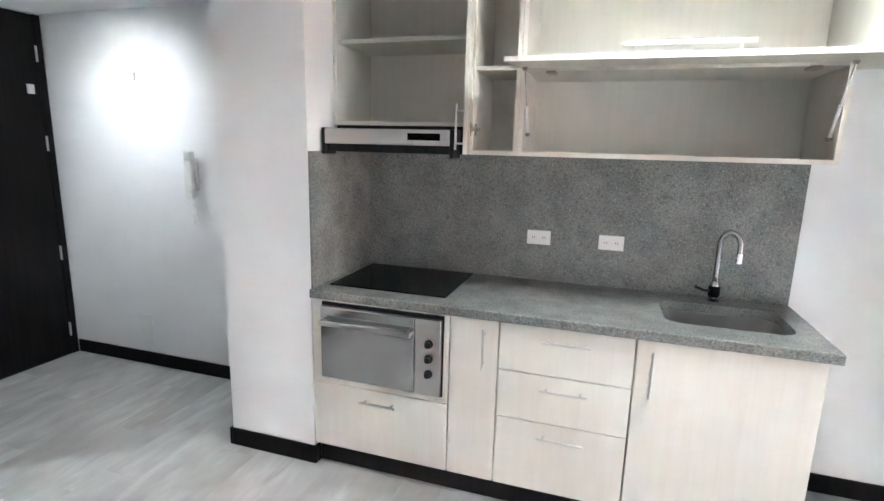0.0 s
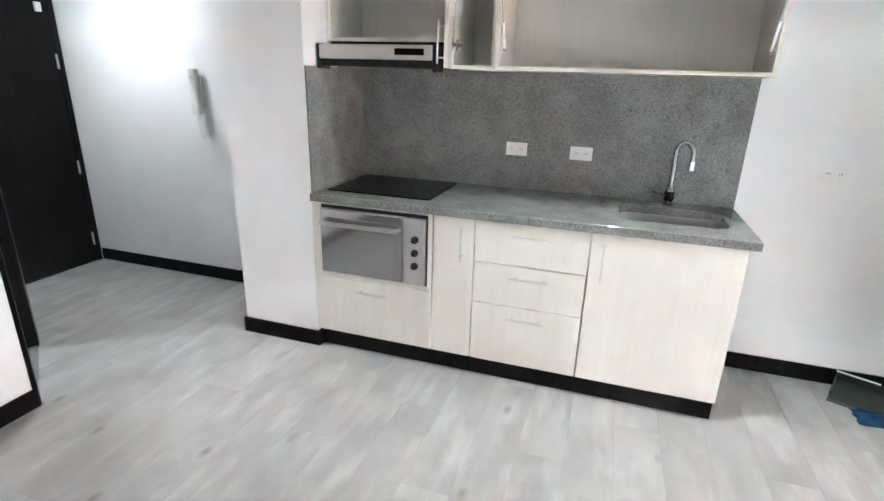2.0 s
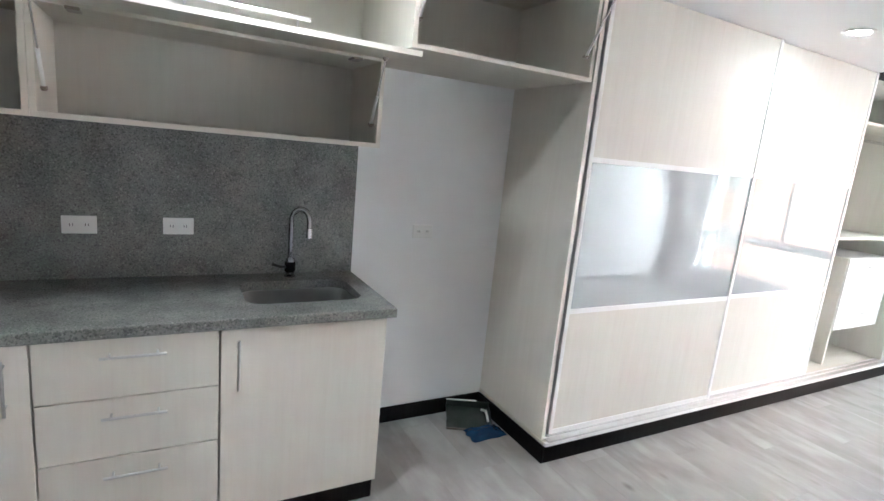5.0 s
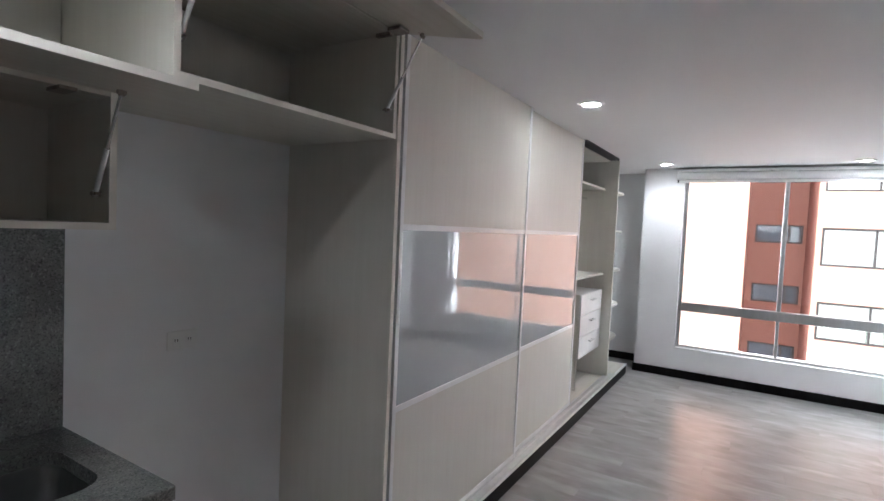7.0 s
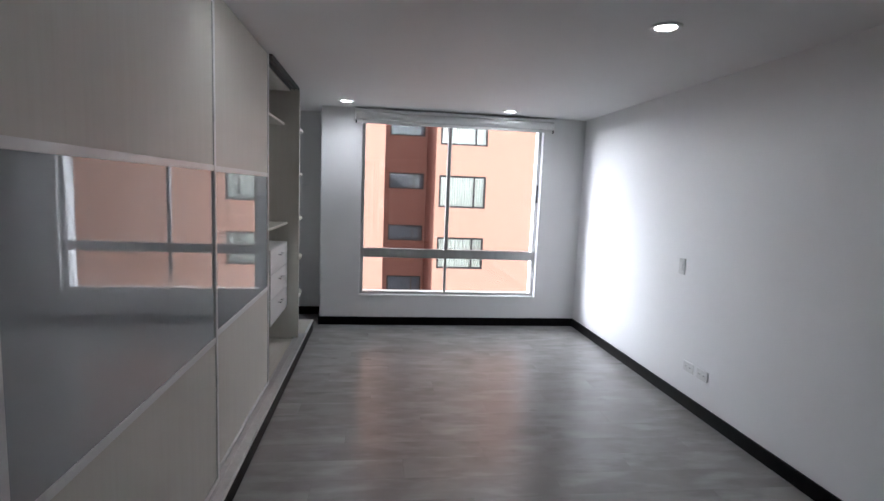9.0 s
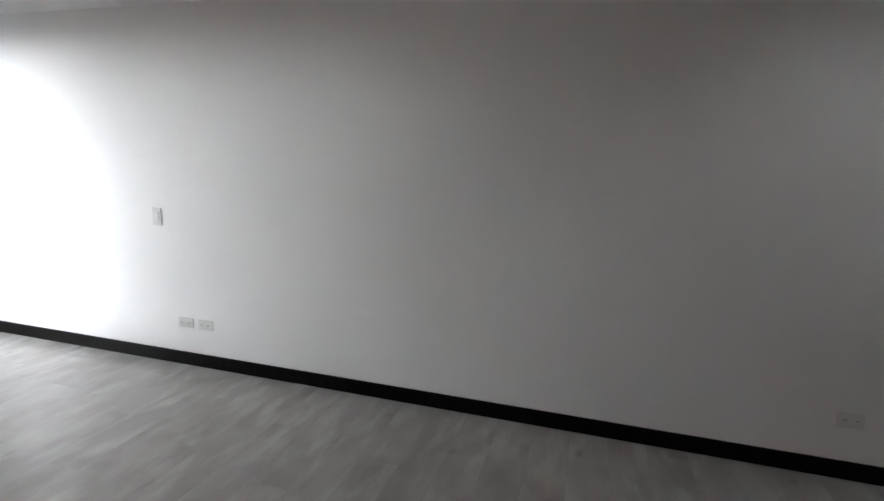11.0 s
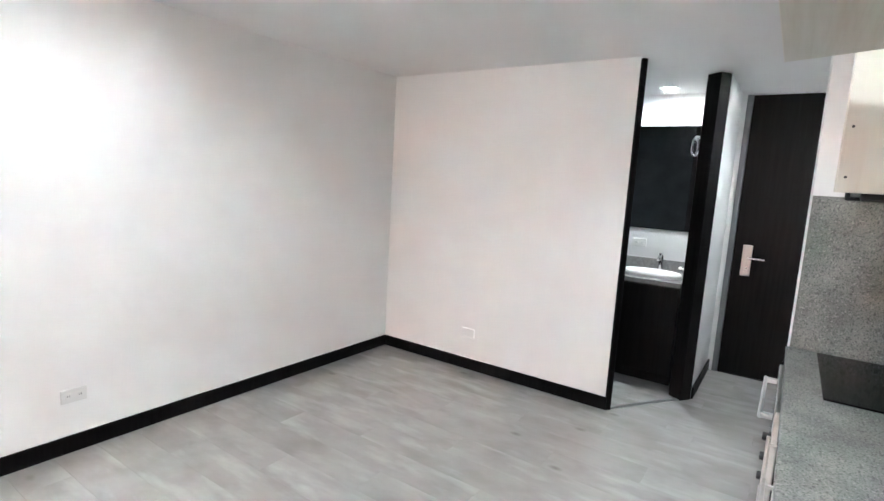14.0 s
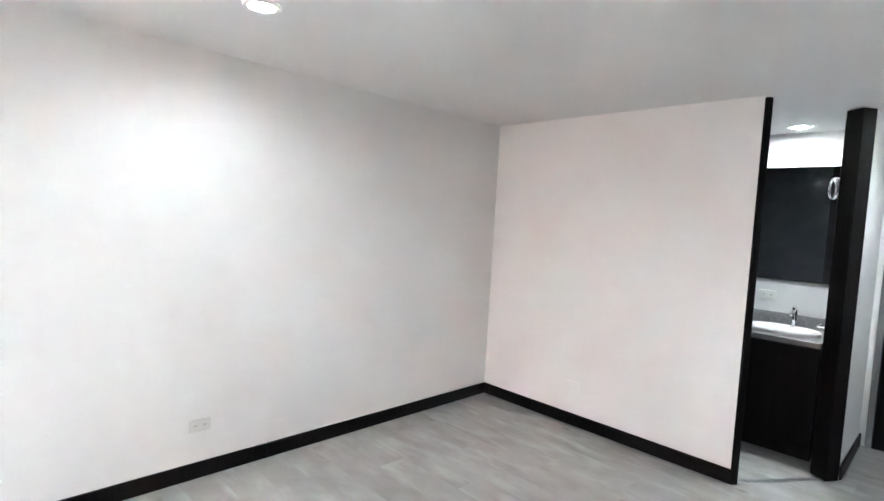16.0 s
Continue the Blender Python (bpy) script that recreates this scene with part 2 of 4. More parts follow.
PAINT = material("white_wall_paint", (0.80, 0.80, 0.80), 0.62, vary=(0.77, 0.77, 0.77), scale=(1.3, 1.3, 1.3), bump=0.12, bump_scale=220, rough_vary=0.06)
CEILING = material("white_ceiling_paint", (0.78, 0.78, 0.78), 0.75, vary=(0.75, 0.75, 0.75), scale=(0.8, 0.8, 0.8), bump=0.15, bump_scale=160)
LAMINATE = material("pale_wood_laminate", (0.665, 0.643, 0.585), 0.5, vary=(0.635, 0.611, 0.552), scale=(30, 30, 1.5), fine=((0.52, 0.47, 0.40), -0.12, 3.2), bump=0.05, bump_scale=180, rough_vary=0.06)
LAMINATE_SIDE = material("pale_wood_laminate_lengthwise", (0.665, 0.643, 0.585), 0.5, vary=(0.605, 0.578, 0.502), scale=(1.7, 38, 38), fine=((0.50, 0.45, 0.38), -0.22, 3.2), bump=0.05, bump_scale=180, rough_vary=0.06)
EDGE = material("pale_edge_band", (0.76, 0.73, 0.67), 0.4, vary=(0.72, 0.68, 0.61), scale=(5, 5, 5), rough_vary=0.05)
GRANITE = granite_surface("grey_speckled_granite")
FLOOR = plank_surface("grey_wood_plank")
GAP = material("dark_floor_joint", (0.10, 0.095, 0.09), 0.8, vary=(0.14, 0.13, 0.12), scale=(9, 9, 9))
BLACK = material("black_stained_wood", (0.004, 0.0035, 0.0035), 0.42, ior=1.15, vary=(0.008, 0.007, 0.007), scale=(40, 40, 2.5), bump=0.08, bump_scale=120, rough_vary=0.08)
# tap chrome, darkened in colour for the dark cabinets it reflects
TAP_CHROME = material("reflection_darkened_chrome", (0.36, 0.36, 0.37), 0.06, 1.0, vary=(0.30, 0.30, 0.31), scale=(20, 20, 20))
CHROME = material("polished_chrome", (0.78, 0.78, 0.79), 0.08, 1.0, vary=(0.72, 0.72, 0.73), scale=(20, 20, 20))
HINGE_STEEL = material("bronzed_hinge_steel", (0.26, 0.22, 0.19), 0.28, 0.9, vary=(0.36, 0.32, 0.29), scale=(40, 40, 40))
STEEL = material("brushed_steel", (0.60, 0.60, 0.595), 0.30, 1.0, vary=(0.56, 0.56, 0.555), scale=(2, 2, 120))
SINK_STEEL = material("satin_sink_steel", (0.40, 0.40, 0.395), 0.34, 1.0, vary=(0.34, 0.34, 0.335), scale=(3, 60, 3), rough_vary=0.06)
OVEN_GLASS = material("mirrored_oven_glass", (0.50, 0.515, 0.53), 0.10, 0.9, vary=(0.46, 0.475, 0.49), scale=(3, 3, 3), rough_vary=0.02)
BLACK_GLASS = material("black_ceramic_glass", (0.003, 0.003, 0.003), 0.07, ior=1.2, vary=(0.005, 0.005, 0.0055), scale=(6, 6, 6), rough_vary=0.02)
BLACK_PLASTIC = material("black_plastic", (0.006, 0.006, 0.006), 0.4, ior=1.3, vary=(0.020, 0.020, 0.020), scale=(20, 20, 20), rough_vary=0.08)
WHITE_PLASTIC = material("white_plastic", (0.78, 0.78, 0.76), 0.35, vary=(0.74, 0.74, 0.72), scale=(12, 12, 12))
GREY_PLASTIC = material("pale_grey_plastic", (0.67, 0.67, 0.66), 0.4, vary=(0.64, 0.64, 0.63), scale=(12, 12, 12))
CREAM_PLASTIC = material("cream_plastic", (0.72, 0.72, 0.67), 0.4, vary=(0.68, 0.68, 0.63), scale=(12, 12, 12))
ALUMINIUM = material("satin_aluminium", (0.62, 0.62, 0.62), 0.32, 0.85, vary=(0.55, 0.55, 0.55), scale=(30, 30, 3), rough_vary=0.06)
WHITE_METAL = material("white_lacquered_metal", (0.80, 0.80, 0.79), 0.3, vary=(0.76, 0.76, 0.75), scale=(8, 8, 8))
DARK_METAL = material("dark_grey_metal", (0.06, 0.06, 0.065), 0.4, 0.6, vary=(0.09, 0.09, 0.09), scale=(20, 20, 20))
DOOR_GLASS = material("pale_lacquered_glass", (0.40, 0.42, 0.43), 0.02, ior=1.6, vary=(0.38, 0.40, 0.41), scale=(2, 2, 2))
WHITE_LACQUER = material("white_melamine", (0.78, 0.77, 0.75), 0.35, vary=(0.74, 0.73, 0.71), scale=(6, 6, 6))
GLASS = clear_glass("window_glass")
MIRROR = material("mirror_silver", (0.86, 0.88, 0.88), 0.01, 1.0)
PORCELAIN = material("white_porcelain", (0.84, 0.84, 0.83), 0.08, vary=(0.82, 0.82, 0.81), scale=(5, 5, 5))
DARK_TILE = material("dark_bathroom_tile", (0.008, 0.009, 0.010), 0.25, ior=1.3, vary=(0.014, 0.015, 0.016), scale=(6, 6, 6), rough_vary=0.05)
BRICK_ORANGE = material("orange_brickwork", (0.54, 0.275, 0.19), 0.85, vary=(0.58, 0.305, 0.215), scale=(2.2, 2.2, 9), fine=((0.46, 0.21, 0.12), 0.5, 14), bump=0.3, bump_scale=30)
BRICK_RED = material("red_brickwork", (0.29, 0.122, 0.088), 0.85, vary=(0.335, 0.148, 0.108), scale=(2.2, 2.2, 9), fine=((0.22, 0.075, 0.05), 0.5, 14), bump=0.3, bump_scale=30)
CURTAIN = material("white_net_curtain", (0.88, 0.82, 0.74), 0.8, vary=(0.78, 0.72, 0.65), scale=(3, 14, 0.6))
# the gloom of the unlit rooms opposite, put into a dark colour
ROOM_SHADE = material("painted_room_shade", (0.045, 0.055, 0.075), 0.5, vary=(0.09, 0.10, 0.125), scale=(2, 2, 2))
BROWN_FRAME = material("dark_brown_window_frame", (0.035, 0.024, 0.020), 0.6, vary=(0.05, 0.035, 0.03), scale=(6, 6, 6))
GROUND = material("grey_asphalt", (0.055, 0.055, 0.055), 0.9, vary=(0.08, 0.08, 0.078), scale=(0.4, 0.4, 0.4), bump=0.3, bump_scale=40)
LAMP_GLOW = glowing("lit_lamp_diffuser", (1.0, 0.97, 0.92), 22.0)
BLUE_PLASTIC = material("blue_plastic", (0.004, 0.022, 0.07), 0.2, vary=(0.010, 0.06, 0.14), scale=(14, 14, 14), bump=0.25, bump_scale=40)
GREEN_PLASTIC = material("dark_green_plastic", (0.012, 0.022, 0.016), 0.35, vary=(0.04, 0.045, 0.04), scale=(12, 12, 12))
BRISTLE = material("worn_brown_rubber", (0.10, 0.085, 0.07), 0.7, vary=(0.18, 0.16, 0.14), scale=(20, 20, 20))
BLIND = material("white_blind_fabric", (0.74, 0.74, 0.73), 0.7, vary=(0.70, 0.70, 0.69), scale=(2, 60, 2))
COUNTER_GREY = material("grey_bathroom_stone", (0.24, 0.24, 0.24), 0.2, vary=(0.34, 0.34, 0.34), scale=(50, 50, 50), fine=((0.08, 0.08, 0.08), 0.7, 160))

# ---- plan, in metres ----
H = 2.357          # ceiling
YS = -3.594        # long wall facing the kitchen
XW = -0.905       # end wall beside the bathroom
XE = 7.675         # window wall
XD = -2.39        # entrance wall
YJ = -1.575       # free end of the end wall
J1, J2 = Vector((XW, YJ, 0)), Vector((-1.50, -1.165, 0))
YH = -1.135       # hall wall
D = (J2 - J1).normalized()
N = Vector((-D.y, D.x, 0))
if N.x < 0:
    N = -N
T = 0.12


def structure(name, bm, mat, label, category):
    return solid(name, bm, mat, label, category, kind="structure")


# ---- walls, floor bed, ceiling ----
structure("floor", bm_box(XD - 0.2, 8.4, YS - 0.2, 0.2, -0.12, -0.012), GAP, "dark underlay showing in the plank joints of the floor", "floor")
structure("ceiling", bm_box(XD - 0.2, 8.4, YS - 0.2, 0.2, H, H + 0.2), CEILING, "smooth white painted ceiling with round downlights", "ceiling")
structure("wall_north", bm_box(XD - T, 8.15, 0.0, T, -0.012, H), PAINT, "white painted wall behind the kitchen and wardrobe", "wall")
structure("wall_south", bm_box(XW, 7.99, YS - T, YS, -0.012, H), PAINT, "long bare white painted wall", "wall")
structure("wall_west", bm_join(bm_prism([(XW, YS), (XW, YJ), tuple((J1 - N * 0.10 + D * 0.015).xy), (XW - 0.115, YJ - 0.07), (XW - 0.115, YS)], -0.012, H)), PAINT, "bare white painted wall beside the bathroom doorway", "wall")
structure("wall_hall", bm_box(XD, -1.545, YH - 0.10, YH, -0.012, H), PAINT, "short white painted wall of the entrance hall", "wall")
# the entrance wall, with the doorway left open
structure("wall_entrance", bm_join(bm_box(XD - T, XD, -3.1, -1.10, -0.012, H), bm_box(XD - T, XD - 0.102, -0.045, 0.0, -0.012, H), bm_box(XD - T, XD, -1.10, -0.045, 2.348, H)), PAINT, "white painted wall round the entrance door", "wall")
structure("wall_landing", bm_box(XD - 0.30, XD - 0.18, -1.6, 0.12, -0.012, H), PAINT, "plain wall behind the entrance door", "wall")
structure("column", bm_box(-0.489, 0.0, -0.613, 0.0, -0.012, H), PAINT, "white painted column beside the kitchen units", "column")
# window wall: the opening goes through it
WY0, WY1, WZ0, WZ1 = -3.115, -1.115, 0.330, 2.26
structure("wall_east", bm_join(
    bm_box(XE, XE + 0.30, YS, WY0, -0.012, H), bm_box(XE, XE + 0.30, WY1, -0.69, -0.012, H),
    bm_box(XE, XE + 0.30, WY0, WY1, -0.012, WZ0), bm_box(XE, XE + 0.30, WY0, WY1, WZ1, H)), PAINT, "white painted wall with a wide window opening", "wall")
structure("wall_recess", bm_box(8.15, 8.27, -0.69, 0.0, -0.012, H), PAINT, "white painted recess wall beside the window wall", "wall")
structure("wall_recess_side", bm_box(7.99, 8.15, -0.81, -0.69, -0.012, H), PAINT, "white painted side of the recess", "wall")
# bathroom shell
structure("wall_bathroom_back", bm_box(-2.37, -2.27, -3.0, YH - 0.10, -0.012, H), PAINT, "white painted bathroom wall behind the vanity", "wall")
structure("wall_bathroom_south", bm_box(-2.27, XW - 0.115, -3.1, -3.0, -0.012, H), DARK_TILE, "dark tiled bathroom wall", "wall")
structure("wall_bathroom_tiles", bm_box(XW - 0.135, XW - 0.117, -2.998, YJ - 0.05, 0.0, H - 0.004), DARK_TILE, "dark wall tiling of the shower side", "wall")

# ---- baseboards ----
BB = 0.092


def baseboard(x0, x1, y0, y1):
    structure("baseboard", bm_box(x0, x1, y0, y1, 0.0, BB, 0.003), BLACK, "black stained wooden baseboard along the wall", "baseboard")


baseboard(XW + 0.014, XE, YS, YS + 0.014)
baseboard(XW, XW + 0.014, YS, YJ + 0.005)
baseboard(XE - 0.014, XE, YS + 0.014, -0.69)
baseboard(XE - 0.014, 7.99, -0.69, -0.676)
baseboard(8.136, 8.15, -0.676, 0.0)
baseboard(6.80, 8.136, -0.014, 0.0)
baseboard(XD + 0.011, -0.503, -0.014, 0.0)
baseboard(-0.503, -0.489, -0.627, 0.0)
baseboard(-0.489, 0.0, -0.627, -0.613)
baseboard(0.0, 0.014, -0.627, -0.575)
baseboard(XD, -1.545, YH, YH + 0.014)
baseboard(2.075, 2.996, -0.014, 0.0)
structure("baseboard", bm_box(2.982, 2.996, -0.65, -0.014, 0.0, BB, 0.003), BLACK, "black plinth strip along the wardrobe side panel", "baseboard")


# ---- downlights ----
def downlight(x, y, z=H, watts=LAMP, spread=167):
    t = thing("ceiling_downlight", (x, y, z), "round white recessed ceiling downlight, switched on", "downlight", "ceiling downlights")
    part("trim_ring", bm_lathe([(0.051, -0.001), (0.077, -0.001), (0.077, -0.004), (0.072, -0.010), (0.055, -0.010), (0.051, -0.006)], (x, y, z), 40), WHITE_METAL, t, smooth=True)
    part("diffuser", bm_lathe([(0.050, -0.002), (0.050, -0.006)], (x, y, z), 40), LAMP_GLOW, t, "glowing white diffuser")
    lamp = new("downlight_lamp", bpy.data.lights.new("downlight_lamp", "SPOT"))
    lamp.data.energy, lamp.data.spot_size, lamp.data.spot_blend, lamp.data.shadow_soft_size = watts, radians(spread), 0.95, 0.05
    lamp.data.color = (1.0, 0.985, 0.965)
    lamp.location = (x, y, z - 0.06)


downlight(1.55, -0.95, H, LAMP * 1.0)
for lx, ly in ((1.63, -2.77), (4.44, -0.95), (4.50, -2.68), (7.25, -0.97), (7.31, -2.63)):
    downlight(lx, ly, H, LAMP * (0.38 if lx < 2 else 0.32 if lx < 6 else 1.9))
downlight(-1.62, -0.53, H, LAMP * 0.42, 150)
downlight(-1.98, -1.62, H, LAMP)

# ---- window ----
win = thing("window_1", (XE + 0.12, (WY0 + WY1) / 2, WZ0), "wide aluminium window with a low cross rail and sliding panes", "window", kind="structure")
wx0, wx1 = XE + 0.07, XE + 0.12
part("window_sill", bm_box(XE - 0.004, XE + 0.30, WY0 + 0.001, WY1 - 0.001, WZ0, WZ0 + 0.012, 0.002), WHITE_METAL, win, "white window sill")
zb = WZ0 + 0.012
part("frame_jamb", bm_box(wx0, wx1, WY1 - 0.035, WY1, zb, WZ1, 0.003), ALUMINIUM, win)
part("frame_jamb", bm_box(wx0, wx1, WY0, WY0 + 0.035, zb, WZ1, 0.003), ALUMINIUM, win)
part("frame_head", bm_box(wx0, wx1, WY0 + 0.035, WY1 - 0.035, WZ1 - 0.04, WZ1, 0.003), ALUMINIUM, win)
part("frame_sill", bm_box(wx0, wx1, WY0 + 0.035, WY1 - 0.035, zb, zb + 0.025, 0.003), ALUMINIUM, win)
part("cross_rail", bm_box(wx0 - 0.015, wx1 + 0.005, WY0 + 0.035, WY1 - 0.035, 0.755, 0.855, 0.006), ALUMINIUM, win, "broad satin aluminium cross rail")
part("mullion", bm_box(wx0 + 0.01, wx1 - 0.01, -2.090, -2.060, zb + 0.025, 0.755, 0.003), ALUMINIUM, win)
part("sash_stile", bm_box(wx0 + 0.005, wx1 - 0.005, -2.095, -2.055, 0.855, WZ1 - 0.04, 0.003), ALUMINIUM, win)
for nm, y0, y1, z0, z1 in (("pane", WY0 + 0.035, -2.095, 0.855, WZ1 - 0.04), ("pane", -2.055, WY1 - 0.035, 0.855, WZ1 - 0.04), ("pane", WY0 + 0.035, -2.090, zb + 0.025, 0.755), ("pane", -2.060, WY1 - 0.035, zb + 0.025, 0.755)):
    p = part(nm, bm_box(wx0 + 0.02, wx0 + 0.026, y0, y1, z0, z1), GLASS, win)
    p.visible_shadow = False
part("latch", bm_box(wx0 - 0.012, wx0, WY0 + 0.008, WY0 + 0.028, 1.42, 1.62, 0.003), DARK_METAL, win, "dark window latch")

bl = thing("roller_blind", (XE - 0.05, -2.14, 2.24), "white roller blind rolled up above the window", "blind")
part("roll", bm_cyl((XE - 0.055, -3.20, 2.275), (XE - 0.055, -1.05, 2.275), 0.042, n=28), BLIND, bl, smooth=True)
part("cassette", bm_box(XE - 0.10, XE - 0.005, -3.22, -1.03, 2.310, 2.335, 0.004), WHITE_METAL, bl)
part("end_bracket", bm_box(XE - 0.10, XE - 0.005, -1.05, -1.03, 2.225, 2.310, 0.004), WHITE_METAL, bl)
part("end_bracket", bm_box(XE - 0.10, XE - 0.005, -3.22, -3.20, 2.225, 2.310, 0.004), WHITE_METAL, bl)
part("bottom_bar", bm_box(XE - 0.062, XE - 0.042, -3.19, -1.06, 2.195, 2.222, 0.004), WHITE_METAL, bl)
part("bar_end_cap", bm_box(XE - 0.066, XE - 0.038, -3.205, -3.19, 2.192, 2.225, 0.003), DARK_METAL, bl)
part("bar_end_cap", bm_box(XE - 0.066, XE - 0.038, -1.06, -1.045, 2.192, 2.225, 0.003), DARK_METAL, bl)


# ---- sockets and switches ----
def wall_plate(name, label, category, centre, normal, w, h, marks="socket", mat=WHITE_PLASTIC, group="wall sockets"):
    """A cover plate on a wall whose normal is 'x', '-x', 'y' or '-y'."""
    turn = {"-y": 0, "x": 90, "y": 180, "-x": -90}[normal]
    m = Matrix.Translation(centre) @ Matrix.Rotation(radians(turn), 4, "Z")
    t = thing(name, centre, label, category, group)
    part("cover_plate", bm_box(-w / 2, w / 2, -0.008, 0.0, -h / 2, h / 2, 0.003, m), mat, t)
    if marks == "socket":
        for s in (-1, 1):
            part("socket_face", bm_box(s * w * 0.22 - 0.014, s * w * 0.22 + 0.014, -0.0105, -0.0075, -0.014, 0.014, 0.001, m), mat, t)
            part("slot", bm_join(*[bm_box(s * w * 0.22 + k - 0.0012, s * w * 0.22 + k + 0.0012, -0.0112, -0.010, -0.004, 0.006, 0, m) for k in (-0.005, 0.005)]), BLACK_PLASTIC, t)
    elif marks == "switch":
        part("rocker", bm_box(-w * 0.25, w * 0.25, -0.0125, -0.0075, -h * 0.28, h * 0.28, 0.002, m), mat, t)
    return t


wall_plate("wall_socket", "white double wall socket on the granite backsplash", "socket", (0.966, -0.014, 1.125), "-y", 0.118, 0.072)
wall_plate("wall_socket", "white double wall socket on the granite backsplash", "socket", (1.319, -0.014, 1.124), "-y", 0.118, 0.072)
wall_plate("wall_socket", "white double socket on the wall of the empty fridge niche", "socket", (2.50, 0.0, 1.11), "-y", 0.118, 0.072)
wall_plate("light_switch", "pale grey light switch on the long white wall", "switch", (5.607, YS, 1.022), "y", 0.072, 0.118, "switch", mat=GREY_PLASTIC, group="")
wall_plate("wall_socket", "pale grey double socket low on the long white wall", "socket", (5.414, YS, 0.305), "y", 0.118, 0.072, mat=GREY_PLASTIC)
wall_plate("television_socket", "pale grey aerial socket low on the long white wall", "socket", (5.252, YS, 0.303), "y", 0.118, 0.072, mat=GREY_PLASTIC)
wall_plate("wall_socket", "pale grey double socket low on the long white wall", "socket", (1.540, YS, 0.303), "y", 0.118, 0.072, mat=GREY_PLASTIC)
wall_plate("blank_cover", "white blank cover plate low on the end wall", "cover plate", (XW, -2.715, 0.30), "x", 0.118, 0.072, "blank", PAINT, "")
wall_plate("blank_cover", "white blank cover plate on the hall wall", "cover plate", (-1.715, 0.0, 0.275), "-y", 0.118, 0.19, "blank", WHITE_PLASTIC, "")

# ---- entrance door ----
dr = thing("door_1", (XD, -0.57, 0.0), "closed black wooden entrance door with a steel lock plate", "door", kind="structure")
part("leaf", bm_box(XD - 0.045, XD + 0.004, -1.054, -0.062, 0.008, 2.342, 0.003), BLACK, dr)
part("frame_post", bm_box(XD - 0.10, XD + 0.012, -1.098, -1.057, 0.0, 2.346, 0.003), material("grey_metal_door_frame", (0.15, 0.155, 0.165), 0.4, 0.3, vary=(0.19, 0.195, 0.205), scale=(20, 20, 2)), dr, "grey door frame post")
part("frame_post", bm_box(XD - 0.10, XD + 0.010, -0.060, -0.016, 0.0, 2.346, 0.002), BLACK, dr)
part("threshold", bm_box(XD - 0.11, XD + 0.004, -1.057, -0.060, 0.0, 0.0075), BLACK, dr)
for hz in (2.10, 1.52, 0.76, 0.19):
    part("hinge", bm_cyl((XD + 0.010, -0.064, hz - 0.05), (XD + 0.010, -0.064, hz + 0.05), 0.007, n=12), STEEL, dr, "steel hinge", smooth=True)
lock = part("lock_plate", bm_box(XD + 0.004, XD + 0.014, -0.985, -0.915, 0.865, 1.125, 0.003), SINK_STEEL, dr, "brushed steel lock plate")
part("door_handle", bm_join(bm_cyl((XD + 0.012, -0.935, 1.02), (XD + 0.055, -0.935, 1.02), 0.009, n=14), bm_cyl((XD + 0.050, -0.940, 1.02), (XD + 0.050, -0.82, 1.015), 0.009, n=14)), CHROME, lock, "chrome lever handle", smooth=True)
part("keyhole", bm_cyl((XD + 0.013, -0.945, 0.93), (XD + 0.020, -0.945, 0.93), 0.012, n=14), CHROME, lock, smooth=True)
solid("door_sensor", bm_box(XD + 0.004, XD + 0.022, -0.15, -0.11, 1.84, 1.90, 0.003), WHITE_PLASTIC, "small white sensor box on the entrance door", "sensor")

# ---- bathroom doorway, set across the corner ----
RD = Matrix.Translation(J1) @ Matrix(((D.x, N.x, 0, 0), (D.y, N.y, 0, 0), (0, 0, 1, 0), (0, 0, 0, 1)))
L = (J2 - J1).length
bd = thing("door_2", tuple(J1), "black wooden bathroom door frame with the door folded open", "door", kind="structure")
part("frame_post", bm_box(-0.005, 0.035, -0.13, 0.012, 0.0, H - 0.01, 0.004, RD), BLACK, bd)
part("frame_post", bm_box(L - 0.06, L + 0.04, -0.10, 0.012, 0.0, H - 0.01, 0.004, RD), BLACK, bd)
part("threshold", bm_box(0.036, L - 0.061, -0.030, 0.004, 0.0005, 0.005, 0.001, RD), ALUMINIUM, bd, "pale metal floor strip")
leaf = part("leaf", bm_box(-2.20, -1.56, YH - 0.155, YH - 0.115, 0.01, 2.30, 0.003), BLACK, bd)
part("door_handle", bm_join(bm_cyl((-1.63, YH - 0.155, 0.95), (-1.63, YH - 0.20, 0.95), 0.009, n=12), bm_cyl((-1.635, YH - 0.20, 0.95), (-1.74, YH - 0.20, 0.95), 0.008, n=12)), CHROME, leaf, "chrome lever handle", smooth=True)

# ---- bathroom ----
va = thing("vanity_unit", (-2.0, -1.85, 0.0), "black bathroom vanity cabinet under a grey stone top", "vanity")
part("body", bm_box(-2.27, -1.70, -2.45, -1.32, 0.0, 0.79, 0.003), BLACK, va)
part("cabinet_door", bm_box(-1.70, -1.684, -1.88, -1.325, 0.08, 0.78, 0.003), BLACK, va)
part("cabinet_door", bm_box(-1.70, -1.684, -2.445, -1.886, 0.08, 0.78, 0.003), BLACK, va)
part("top", bm_box(-2.27, -1.67, -2.45, -1.315, 0.79, 0.83, 0.004), COUNTER_GREY, va, "grey stone vanity top")
part("upstand", bm_box(-2.27, -2.25, -2.45, -1.315, 0.83, 0.93, 0.002), COUNTER_GREY, va, "grey stone upstand")


